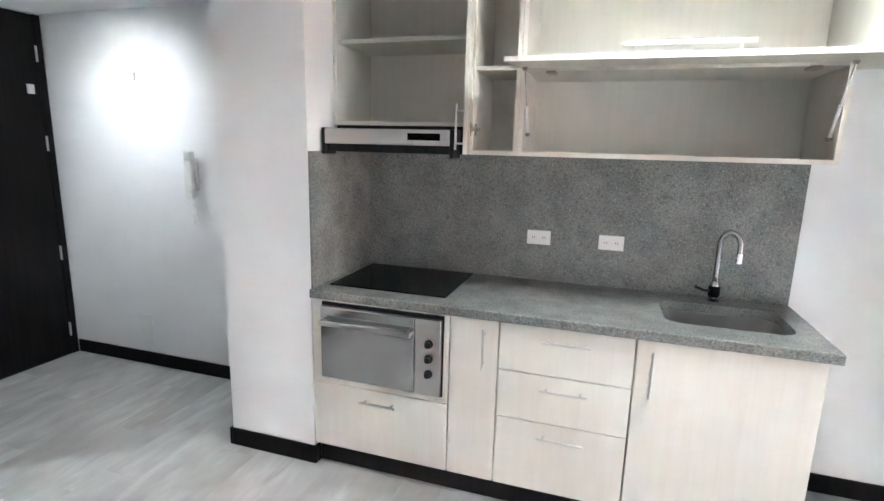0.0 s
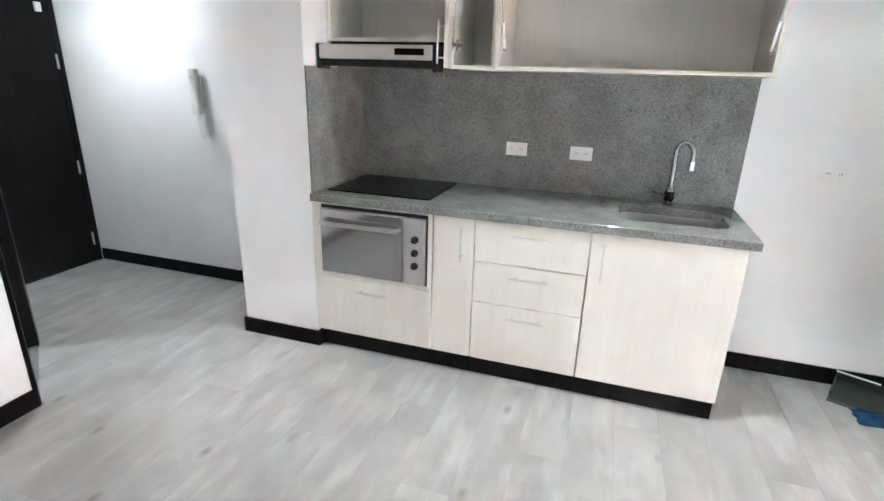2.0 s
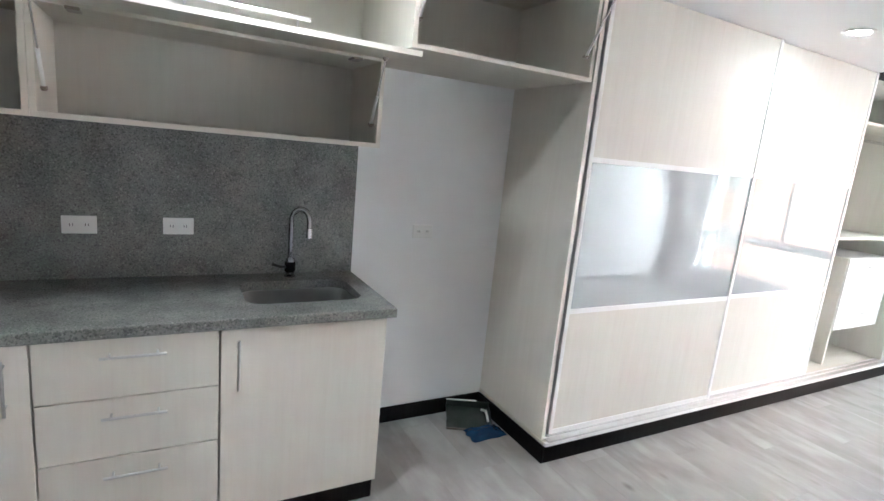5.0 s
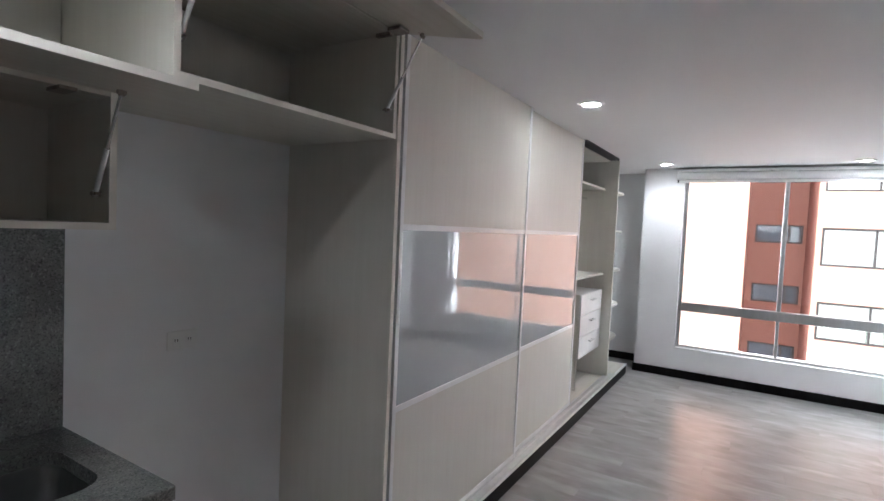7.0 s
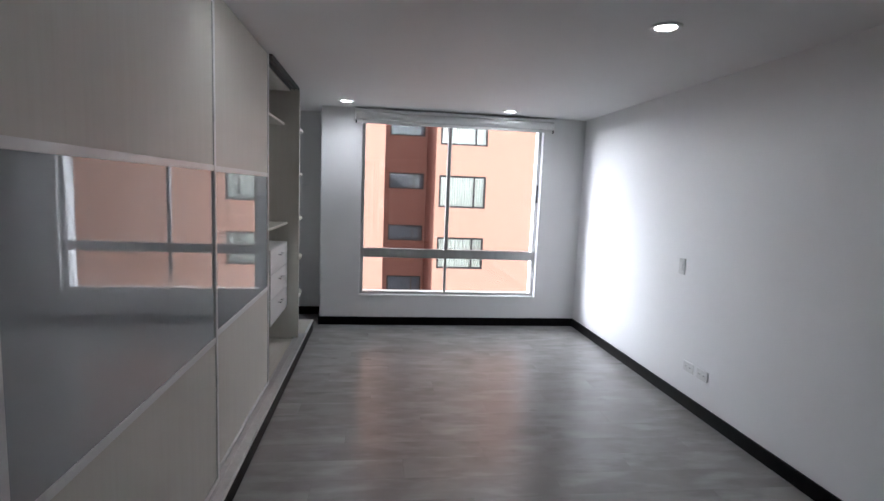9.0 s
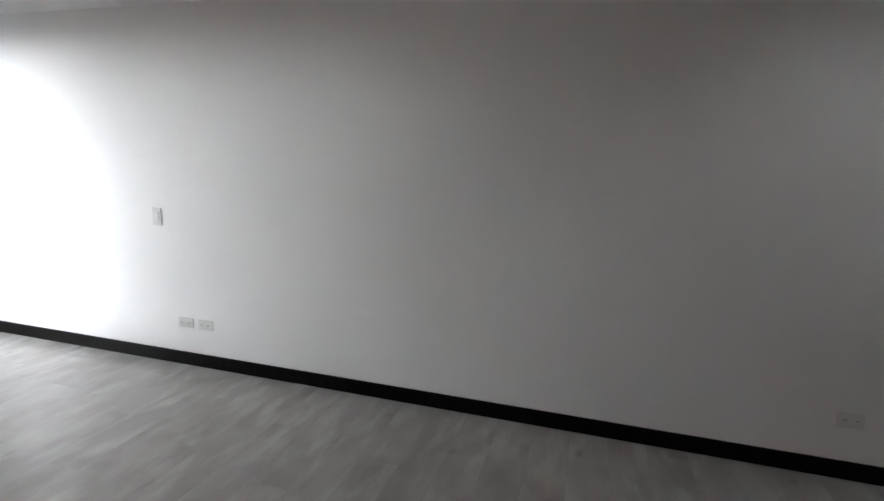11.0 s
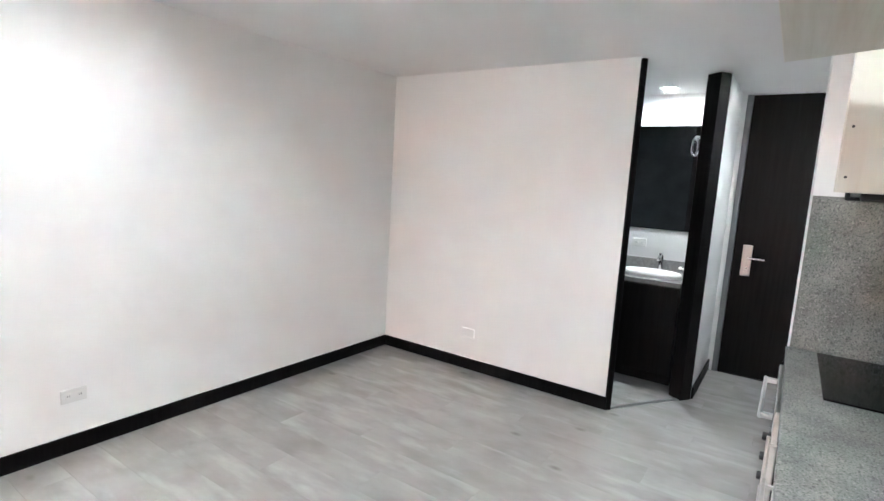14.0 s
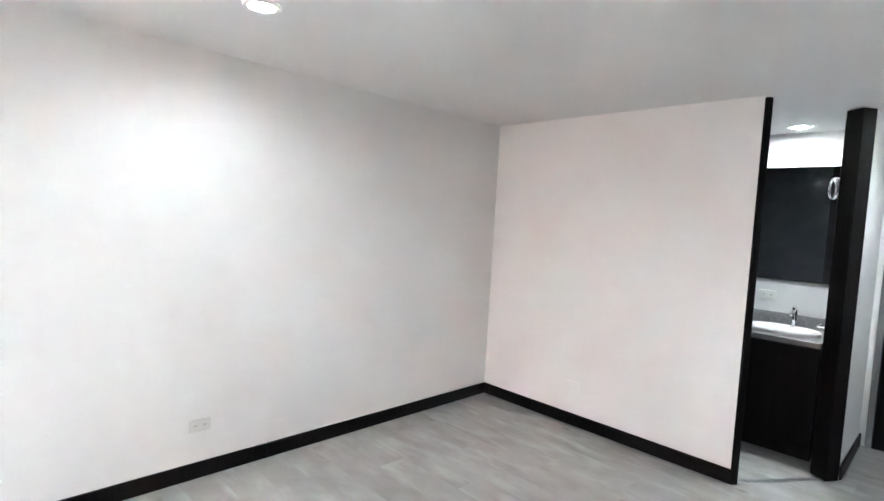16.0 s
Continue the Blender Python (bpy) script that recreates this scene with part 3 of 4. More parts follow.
def bm_basin(cx, cy, z):
    bm = bmesh.new()
    rings, n = [], 40
    for rx, ry, dz in ((0.245, 0.185, 0.0), (0.245, 0.185, 0.022), (0.235, 0.175, 0.032), (0.205, 0.145, 0.028), (0.17, 0.115, 0.010), (0.06, 0.04, 0.004)):
        rings.append([bm.verts.new((cx + ry * math.cos(2 * math.pi * k / n), cy + rx * math.sin(2 * math.pi * k / n), z + dz)) for k in range(n)])
    for a, b in zip(rings, rings[1:]):
        for k in range(n):
            bm.faces.new((a[k], a[(k + 1) % n], b[(k + 1) % n], b[k]))
    bm.faces.new(rings[0][::-1])
    bm.faces.new(rings[-1])
    bmesh.ops.recalc_face_normals(bm, faces=bm.faces[:])
    return bm


solid("wash_basin", bm_basin(-1.93, -1.60, 0.8305), PORCELAIN, "white oval porcelain basin in the grey vanity top", "basin", smooth=True)
tp = thing("basin_tap", (-2.16, -1.57, 0.83), "chrome basin tap behind the oval basin", "tap")
part("tap_body", bm_cyl((-2.16, -1.57, 0.83), (-2.16, -1.57, 0.98), 0.022, 0.019, 20), CHROME, tp, smooth=True)
part("spout", bm_tube([(-2.16, -1.57, 0.965), (-2.10, -1.57, 0.975), (-2.05, -1.57, 0.962), (-2.04, -1.57, 0.945)], 0.012), CHROME, tp, smooth=True)
part("lever", bm_box(-2.175, -2.10, -1.58, -1.56, 0.985, 1.0, 0.003), CHROME, tp)
solid("bathroom_mirror", bm_box(-2.268, -2.262, -2.30, -1.30, 1.19, 2.09), MIRROR, "large frameless mirror above the vanity", "mirror")
wall_plate("wall_socket", "white wall socket beside the bathroom mirror", "socket", (-2.27, -1.79, 1.06), "x", 0.118, 0.072)
tr_ = thing("towel_ring", (-2.05, YH - 0.10, 1.9), "chrome towel ring on the bathroom wall", "towel ring")
part("mount", bm_cyl((-2.22, YH - 0.10, 1.985), (-2.22, YH - 0.29, 1.99), 0.010, n=14), CHROME, tr_, smooth=True)
part("ring", bm_tube([(-2.215 + 0.02 * math.sin(a), YH - 0.292 + 0.026 * math.sin(a), 1.915 + 0.07 * math.cos(a)) for a in [2 * math.pi * k / 28 for k in range(29)]], 0.005), CHROME, tr_, smooth=True)


# ---- kitchen ----
def bar_handle(parent, centre, length, along, out=0.032, r=0.005, back=-1):
    """A steel bar handle on two posts; along 'x' or 'z', standing out towards back * y."""
    c = Vector(centre)
    a = Vector((1, 0, 0)) if along == "x" else Vector((0, 0, 1))
    o = Vector((0, back * out, 0))
    bms = [bm_cyl(c + o - a * length / 2, c + o + a * length / 2, r, n=12)]
    for s in (-1, 1):
        bms.append(bm_cyl(c + a * s * length * 0.36, c + o + a * s * length * 0.36, r * 0.8, n=10))
    return part("handle", bm_join(*bms), STEEL, parent, "brushed steel bar handle", smooth=True)


FY = -0.612       # front face of the base units
FB = FY + 0.018
PT = 0.018        # board thickness


def base_unit(label, x0, x1, z0=0.108, z1=0.858):
    t = thing("base_cabinet", ((x0 + x1) / 2, -0.3, 0.0), label, "kitchen cabinet", "kitchen base units")
    part("side_panel", bm_box(x0, x0 + PT, FB + 0.002, -0.014, z0, z1), LAMINATE, t)
    part("side_panel", bm_box(x1 - PT, x1, FB + 0.002, -0.014, z0, z1), LAMINATE, t)
    part("bottom_panel", bm_box(x0 + PT, x1 - PT, FB + 0.002, -0.014, z0, z0 + PT), LAMINATE_SIDE, t)
    part("back_panel", bm_box(x0 + PT, x1 - PT, -0.022, -0.014, z0 + PT, z1), LAMINATE, t)
    return t


u = base_unit("pale wood oven housing with a drawer below the oven", 0.002, 0.682)
part("surround", bm_join(bm_box(0.004, 0.058, FY, FB, 0.470, 0.858, 0.001), bm_box(0.657, 0.681, FY, FB, 0.470, 0.858, 0.001), bm_box(0.058, 0.657, FY, FB, 0.848, 0.858, 0.001), bm_box(0.004, 0.681, FY, FB, 0.443, 0.4695, 0.001)), LAMINATE, u)
part("oven_shelf", bm_box(0.02, 0.664, FB + 0.002, -0.03, 0.445, 0.463), LAMINATE_SIDE, u)
d_ = part("drawer_front", bm_box(0.004, 0.681, FY, FB, 0.111, 0.440, 0.0015), LAMINATE, u)
part("handle", bm_join(bm_cyl((0.26, FY - 0.03, 0.382), (0.435, FY - 0.03, 0.382), 0.007, n=12), bm_cyl((0.28, FY, 0.382), (0.28, FY - 0.03, 0.382), 0.005, n=10), bm_cyl((0.415, FY, 0.382), (0.415, FY - 0.03, 0.382), 0.005, n=10)), STEEL, d_, "brushed steel bar handle", smooth=True)

u = base_unit("narrow pale wood base cabinet with an upright bar handle", 0.685, 0.898)
d_ = part("cabinet_door", bm_box(0.687, 0.8965, FY, FB, 0.111, 0.856, 0.0015), LAMINATE, u)
bar_handle(d_, (0.838, FY, 0.73), 0.18, "z")

u = base_unit("pale wood base cabinet with three drawers", 0.901, 1.437)
for z0, z1, hz in ((0.649, 0.856, 0.801), (0.434, 0.645, 0.589), (0.111, 0.430, 0.373)):
    d_ = part("drawer_front", bm_box(0.9025, 1.4355, FY, FB, z0, z1, 0.0015), LAMINATE, u)
    bar_handle(d_, (1.176, FY, hz), 0.19, "x")

u = base_unit("pale wood sink cabinet with one wide door", 1.440, 2.073)
d_ = part("cabinet_door", bm_box(1.4415, 2.0715, FY, FB, 0.111, 0.856, 0.0015), LAMINATE, u)
bar_handle(d_, (1.499, FY, 0.727), 0.19, "z")
solid("kitchen_plinth", bm_box(0.0145, 2.072, -0.575, -0.562, 0.0, 0.106, 0.001), BLACK, "black plinth under the kitchen base units", "plinth")

# worktop with the sink cut out of it
SX0, SX1, SY0, SY1 = 1.545, 2.02, -0.478, -0.152


def rounded(x0, x1, y0, y1, r, n=6):
    pts = []
    for cx, cy, a0 in ((x1 - r, y1 - r, 0), (x0 + r, y1 - r, 90), (x0 + r, y0 + r, 180), (x1 - r, y0 + r, 270)):
        pts += [(cx + r * math.cos(radians(a0 + 90 * k / n)), cy + r * math.sin(radians(a0 + 90 * k / n))) for k in range(n + 1)]
    return pts


def bm_worktop(x0, x1, y0, y1, z0, z1, hole):
    """A slab whose four sides run into the outline of a hole."""
    bm = bmesh.new()
    corner = {0: (x1, y1), 1: (x0, y1), 2: (x0, y0), 3: (x1, y0)}
    q = len(hole) // 4
    for z, flip in ((z1, False), (z0, True)):
        ring = [bm.verts.new((*p, z)) for p in hole]
        cs = [bm.verts.new((*corner[k], z)) for k in range(4)]
        for k in range(4):
            arc = ring[k * q:(k + 1) * q]
            faces = [(cs[k], b, a) for a, b in zip(arc, arc[1:])]
            faces.append((cs[k], cs[(k + 1) % 4], ring[(k + 1) * q % len(ring)], arc[-1]))
            for f in faces:
                bm.faces.new(f[::-1] if flip else f)
        if not flip:
            top, top_c = ring, cs
    for a, b in ((top, ring), (top_c, cs)):
        for k in range(len(a)):
            bm.faces.new((a[k], a[(k + 1) % len(a)], b[(k + 1) % len(a)], b[k]))
    bmesh.ops.recalc_face_normals(bm, faces=bm.faces[:])
    rim = [e for e in bm.edges if all(abs(v.co.z - z1) < 1e-6 for v in e.verts) and all(abs(v.co.y - y0) < 1e-6 for v in e.verts) or all(abs(v.co.x - x1) < 1e-6 for v in e.verts) and all(abs(v.co.z - z1) < 1e-6 for v in e.verts)]
    bmesh.ops.bevel(bm, geom=rim, offset=0.006, segments=3, profile=0.5, affect="EDGES")
    return bm


HOLE = rounded(SX0, SX1, SY0, SY1, 0.07)
solid("worktop", bm_worktop(0.0, 2.108, -0.626, -0.001, 0.86, 0.90, HOLE), GRANITE, "grey speckled granite worktop with a cut-out for the sink", "worktop")


def bm_bowl(outline, z_top, z_bottom, shrink):
    bm = bmesh.new()
    cx, cy = sum(p[0] for p in outline) / len(outline), sum(p[1] for p in outline) / len(outline)
    rings = []
    for s, z in ((1.03, z_top), (1.0, z_top), (0.97, z_top - 0.03), (shrink, z_bottom + 0.02), (shrink - 0.06, z_bottom), (0.12, z_bottom - 0.004)):
        rings.append([bm.verts.new((cx + (x - cx) * s, cy + (y - cy) * s, z)) for x, y in outline])
    n = len(outline)
    for a, b in zip(rings, rings[1:]):
        for k in range(n):
            bm.faces.new((a[k], a[(k + 1) % n], b[(k + 1) % n], b[k]))
    bm.faces.new(rings[-1])
    bmesh.ops.recalc_face_normals(bm, faces=bm.faces[:])
    for f in bm.faces:
        f.normal_flip()
    return bm


sk = thing("kitchen_sink", (1.7825, -0.315, 0.68), "brushed steel undermount sink in the granite worktop", "sink")
part("bowl", bm_bowl(HOLE, 0.859, 0.68, 0.965), SINK_STEEL, sk, smooth=True)
part("drain", bm_lathe([(0.045, 0.0), (0.045, 0.003), (0.032, 0.004), (0.028, 0.001)], (1.7825, -0.315, 0.6775), 24), CHROME, sk, "chrome drain", smooth=True)

fa = thing("kitchen_tap", (1.785, -0.075, 0.90), "chrome gooseneck tap standing behind the sink", "tap")
part("tap_base", bm_lathe([(0.026, 0.0), (0.026, 0.006), (0.019, 0.011), (0.019, 0.022)], (1.785, -0.075, 0.90), 24), TAP_CHROME, fa, smooth=True)
# chrome body made black, the dark reflections painted in
part("tap_body", bm_lathe([(0.021, 0.022), (0.025, 0.028), (0.025, 0.066), (0.021, 0.072)], (1.785, -0.075, 0.90), 28), BLACK_GLASS, fa, "mixer body, its dark reflections put into the colour", smooth=True)
part("collar", bm_lathe([(0.021, 0.072), (0.021, 0.082), (0.015, 0.090), (0.0135, 0.094)], (1.785, -0.075, 0.90), 24), TAP_CHROME, fa, smooth=True)
way = Vector((0.93, -0.36, 0)).normalized()
neck = [Vector((1.785, -0.075, z)) for z in (0.955, 1.02, 1.10, 1.165)]
neck += [Vector((1.785, -0.075, 1.165)) + way * (0.041 - 0.041 * math.cos(radians(a))) + Vector((0, 0, 0.058 * math.sin(radians(a)))) for a in range(15, 181, 15)]
neck.append(neck[-1] + Vector((0, 0, -0.03)))
part("neck", bm_tube(neck, 0.0125, 14), TAP_CHROME, fa, smooth=True)
# the lit tip gets the paler chrome
part("spout_tip", bm_cyl(neck[-1], neck[-1] + Vector((0, 0, -0.045)), 0.0155, n=16), CHROME, fa, smooth=True)
part("lever", bm_tube([(1.765, -0.082, 0.948), (1.735, -0.095, 0.953), (1.70, -0.108, 0.968)], 0.007), BLACK_PLASTIC, fa, "dark tap lever", smooth=True)

# granite backsplash
solid("backsplash", bm_box(0.013, 2.106, -0.013, -0.001, 0.9005, 1.532, 0.001), GRANITE, "grey speckled granite backsplash behind the worktop", "backsplash")
solid("backsplash_return", bm_box(0.001, 0.013, -0.612, -0.001, 0.9005, 1.532, 0.001), GRANITE, "grey granite side splash on the column", "backsplash")

# hob
hb = thing("hob", (0.335, -0.275, 0.90), "black ceramic glass hob set on the granite worktop", "hob")
part("glass_plate", bm_box(0.045, 0.632, -0.52, -0.035, 0.9005, 0.907, 0.002), BLACK_GLASS, hb)

# oven
ov = thing("oven", (0.357, -0.33, 0.463), "built-in steel oven with mirrored door and three knobs", "oven")
part("body", bm_box(0.075, 0.64, FB + 0.004, -0.06, 0.465, 0.842), DARK_METAL, ov)
part("front_gasket", bm_box(0.0585, 0.6565, FY - 0.004, FB + 0.004, 0.4715, 0.8475), BLACK_PLASTIC, ov)
od = part("oven_door", bm_box(0.0605, 0.528, FY - 0.024, FY - 0.004, 0.478, 0.832, 0.003), STEEL, ov)
part("door_glass", bm_box(0.064, 0.524, FY - 0.0265, FY - 0.0235, 0.484, 0.826, 0.001), OVEN_GLASS, od, "mirrored oven door glass")
part("handle", bm_join(bm_box(0.075, 0.525, FY - 0.072, FY - 0.058, 0.752, 0.776, 0.005), bm_box(0.075, 0.10, FY - 0.060, FY - 0.0265, 0.755, 0.773, 0.003), bm_box(0.50, 0.525, FY - 0.060, FY - 0.0265, 0.755, 0.773, 0.003)), STEEL, od, "steel oven handle")
cp = part("control_panel", bm_box(0.531, 0.650, FY - 0.024, FY - 0.004, 0.478, 0.832, 0.003), STEEL, ov)
for kz in (0.722, 0.652, 0.582):
    part("knob", bm_join(bm_cyl((0.597, FY - 0.024, kz), (0.597, FY - 0.030, kz), 0.019, n=24), bm_cyl((0.597, FY - 0.030, kz), (0.597, FY - 0.048, kz), 0.015, 0.013, 24)), BLACK_PLASTIC, cp, "black oven knob", smooth=True)

# hood
hd = thing("cooker_hood", (0.33, -0.26, 1.55), "slide-out cooker hood with a steel front bar", "cooker hood")
part("body", bm_box(0.03, 0.655, -0.40, -0.014, 1.535, 1.655, 0.002), BLACK_PLASTIC, hd)
part("grease_filter", bm_box(0.06, 0.62, -0.39, -0.06, 1.531, 1.535), DARK_METAL, hd, "dark metal grease filter")
part("tray", bm_box(0.03, 0.64, -0.497, -0.40, 1.534, 1.606, 0.003), BLACK_PLASTIC, hd)
fb_ = part("front_bar", bm_box(0.028, 0.625, -0.514, -0.497, 1.568, 1.636, 0.005), STEEL, hd, "brushed steel front bar")
part("control_display", bm_box(0.436, 0.585, -0.5155, -0.5135, 1.590, 1.620), BLACK_GLASS, fb_, "black control display")
part("end_cap", bm_box(0.010, 0.0275, -0.512, -0.40, 1.520, 1.640, 0.006), BLACK_PLASTIC, hd)
part("end_cap", bm_box(0.6255, 0.645, -0.512, -0.40, 1.515, 1.640, 0.006), BLACK_PLASTIC, hd)


# wall cabinets, standing open
UD = -0.378


def carcass(name, label, x0, x1, z0, z1, depth, shelves=(), right=True, left=True):
    t = thing(name, ((x0 + x1) / 2, depth / 2, z0), label, "wall cabinet", "kitchen wall units")
    a, b = x0 + (PT if left else 0), x1 - (PT if right else 0)
    if left:
        part("side_panel", bm_box(x0, x0 + PT, depth, -0.002, z0, z1, 0.0008), LAMINATE, t)
    if right:
        part("side_panel", bm_box(x1 - PT, x1, depth, -0.002, z0, z1, 0.0008), LAMINATE, t)
    part("bottom_panel", bm_box(a, b, depth, -0.002, z0, z0 + PT, 0.0008), LAMINATE_SIDE, t)
    part("top_panel", bm_box(a, b, depth, -0.002, z1 - PT, z1, 0.0008), LAMINATE_SIDE, t)
    part("back_panel", bm_box(a, b, -0.012, -0.002, z0 + PT, z1 - PT), LAMINATE, t)
    for sz in shelves:
        part("shelf", bm_box(a, b, depth + 0.02, -0.012, sz, sz + PT, 0.0008), LAMINATE_SIDE, t)
    for sx, s in ((x0, left), (x1 - PT, right)):
        if s:
            part("front_edge", bm_box(sx, sx + PT, depth - 0.002, depth, z0, z1), EDGE, t)
    part("front_edge", bm_box(a, b, depth - 0.002, depth, z0, z0 + PT), EDGE, t)
    return t


def strut(parent, p, q):
    p, q = Vector(p), Vector(q)
    mid = p.lerp(q, 0.55)
    s = part("gas_strut", bm_cyl(mid, q, 0.0065, n=12), WHITE_METAL, parent, "pale gas strut", smooth=True)
    part("rod", bm_cyl(p, mid, 0.004, n=10), CHROME, s, smooth=True)
    for e, up in ((p, 0.016), (q, 0.0)):
        part("mount", bm_join(bm_box(e.x - 0.008, e.x + 0.008, e.y - 0.016, e.y + 0.016, e.z + up - 0.004, e.z + up + 0.004, 0.0015), bm_cyl((e.x, e.y, e.z - 0.010), (e.x, e.y, e.z + up), 0.008, 0.006, 14), bm_cyl((e.x - 0.010, e.y, e.z), (e.x + 0.010, e.y, e.z), 0.0065, n=12)), HINGE_STEEL, s, "dark steel strut mount", smooth=True)


carcass("wall_cabinet", "open pale wood wall cabinet above the cooker hood", 0.003, 0.672, 1.657, 2.345, UD, (2.026,), left=True)
nc = carcass("wall_cabinet", "narrow tall pale wood wall cabinet with its door open", 0.674, 0.893, 1.535, 2.345, UD, (1.895,))
# its door stands open
hinge = Vector((0.684, UD - 0.004, 0))
turn = Matrix.Translation(hinge) @ Matrix.Rotation(radians(-79), 4, "Z")
nd = part("cabinet_door", bm_box(0.0, 0.198, -0.018, 0.0, 1.537, 2.342, 0.001, turn), LAMINATE, nc)
part("handle", bm_join(*[bm_cyl(turn @ Vector(a), turn @ Vector(b), r, n=12) for a, b, r in (((0.18, -0.05, 1.555), (0.18, -0.05, 1.735), 0.005), ((0.18, -0.018, 1.58), (0.18, -0.05, 1.58), 0.004), ((0.18, -0.018, 1.71), (0.18, -0.05, 1.71), 0.004))]), STEEL, nd, "brushed steel bar handle", smooth=True)
for hz in (1.645, 2.25):
    part("hinge", bm_join(bm_cyl(turn @ Vector((0.024, -0.001, hz)), turn @ Vector((0.024, 0.004, hz)), 0.0175, n=20), bm_box(0.012, 0.034, 0.0, 0.003, hz - 0.031, hz + 0.031, 0.001, turn), bm_box(0.004, 0.026, 0.002, 0.011, hz - 0.008, hz + 0.008, 0.002, turn), bm_box(0.692, 0.704, UD - 0.014, UD + 0.012, hz - 0.009, hz + 0.009, 0.003), bm_box(0.693, 0.712, UD + 0.008, UD + 0.062, hz - 0.008, hz + 0.008, 0.003), bm_box(0.692, 0.697, UD + 0.028, UD + 0.048, hz - 0.026, hz + 0.026, 0.001)), HINGE_STEEL, nd, "bronzed steel cup hinge")
for hz in (1.64, 1.78):
    part("screw_hole", bm_cyl(turn @ Vector((0.18, 0.0, hz - 0.06)), turn @ Vector((0.18, 0.0012, hz - 0.06)), 0.004, n=10), DARK_METAL, nd)

lc = carcass("wall_cabinet", "wide pale wood wall cabinet with its flap lifted", 0.895, 2.076, 1.535, 1.902, UD)
# flap lifted almost level, hinged at the top front edge
tilt = Matrix.Translation((0, UD - 0.006, 1.905)) @ Matrix.Rotation(radians(4.5), 4, "X")
fl = part("flap", bm_box(0.890, 2.076, -0.352, 0.0, -0.009, 0.009, 0.001, tilt), LAMINATE_SIDE, lc, "lifted pale wood flap")
part("edge_band", bm_box(0.890, 2.076, -0.3535, -0.352, -0.009, 0.009, 0, tilt), EDGE, fl)
hx0, hx1 = 1.285, 1.69
part("handle", bm_join(bm_cyl(tilt @ Vector((hx0, -0.305, 0.042)), tilt @ Vector((hx1, -0.305, 0.042)), 0.006, n=12), *[bm_cyl(tilt @ Vector((x, -0.305, 0.009)), tilt @ Vector((x, -0.305, 0.042)), 0.004, n=10) for x in (hx0 + 0.04, hx1 - 0.04)]), STEEL, fl, "brushed steel bar handle", smooth=True)
strut(lc, (2.045, -0.46, 1.885), (2.045, -0.335, 1.63))
strut(lc, (0.922, -0.46, 1.885), (0.922, -0.300, 1.63))
for hx in (1.02, 1.95):
    part("hinge", bm_box(hx - 0.02, hx + 0.02, UD - 0.03, UD + 0.04, 1.872, 1.882, 0.002), HINGE_STEEL, lc, "steel flap hinge")

carcass("wall_cabinet", "open pale wood wall cabinet in the upper row", 0.895, 2.089, 1.920, 2.345, UD, right=False)
oc = carcass("wall_cabinet", "deep pale wood cabinet above the fridge niche, flap lifted", 2.091, 2.993, 1.920, 2.345, -0.605)
tilt2 = Matrix.Translation((0, -0.613, 2.335)) @ Matrix.Rotation(radians(12), 4, "X")
f2 = part("flap", bm_prism([(2.094, 0.0), (2.094, -0.385)] + [(2.99 - 0.03 + 0.03 * math.sin(radians(a)), -0.355 - 0.03 * math.cos(radians(a))) for a in range(0, 91, 15)] + [(2.99, 0.0)], -0.009, 0.009), LAMINATE_SIDE, oc, "lifted pale wood flap")
f2.data.transform(Matrix.Translation(-ORIGIN[oc]) @ tilt2 @ Matrix.Translation(ORIGIN[oc]))
strut(oc, (2.964, -0.735, 2.29), (2.964, -0.58, 2.03))
strut(oc, (2.122, -0.735, 2.29), (2.122, -0.58, 2.03))
for hx in (2.45, 2.90):
    part("hinge", bm_join(bm_box(hx - 0.03, hx + 0.03, -0.70, -0.64, 2.292, 2.304, 0.003), bm_box(hx - 0.01, hx + 0.01, -0.64, -0.57, 2.285, 2.300, 0.003)), HINGE_STEEL, oc, "steel flap hinge")

# intercom handset on the hall wall
ic = thing("intercom_handset", (-1.18, 0.0, 1.35), "cream wall intercom with its handset and coiled cord", "intercom")
part("base", bm_box(-1.27, -1.17, -0.028, 0.0, 1.26, 1.46, 0.008), CREAM_PLASTIC, ic)
part("handset", bm_join(bm_box(-1.225, -1.175, -0.062, -0.030, 1.21, 1.50, 0.012), bm_box(-1.228, -1.172, -0.07, -0.030, 1.44, 1.50, 0.01), bm_box(-1.228, -1.172, -0.07, -0.030, 1.21, 1.27, 0.01)), CREAM_PLASTIC, ic)
part("cord", bm_tube([(-1.205 + 0.010 * math.cos(k * 0.9) + 0.02 * math.sin(k / 60 * math.pi) * (1 if k < 30 else 1.3), -0.045 + 0.010 * math.sin(k * 0.9), 1.21 - 0.16 * math.sin(k / 60 * math.pi)) for k in range(61)], 0.003, 6), CREAM_PLASTIC, ic, smooth=True)
solid("wall_chime", bm_box(-1.72, -1.62, -0.02, 0.0, 1.93, 1.98, 0.005), WHITE_PLASTIC, "small white chime box high on the hall wall", "chime")

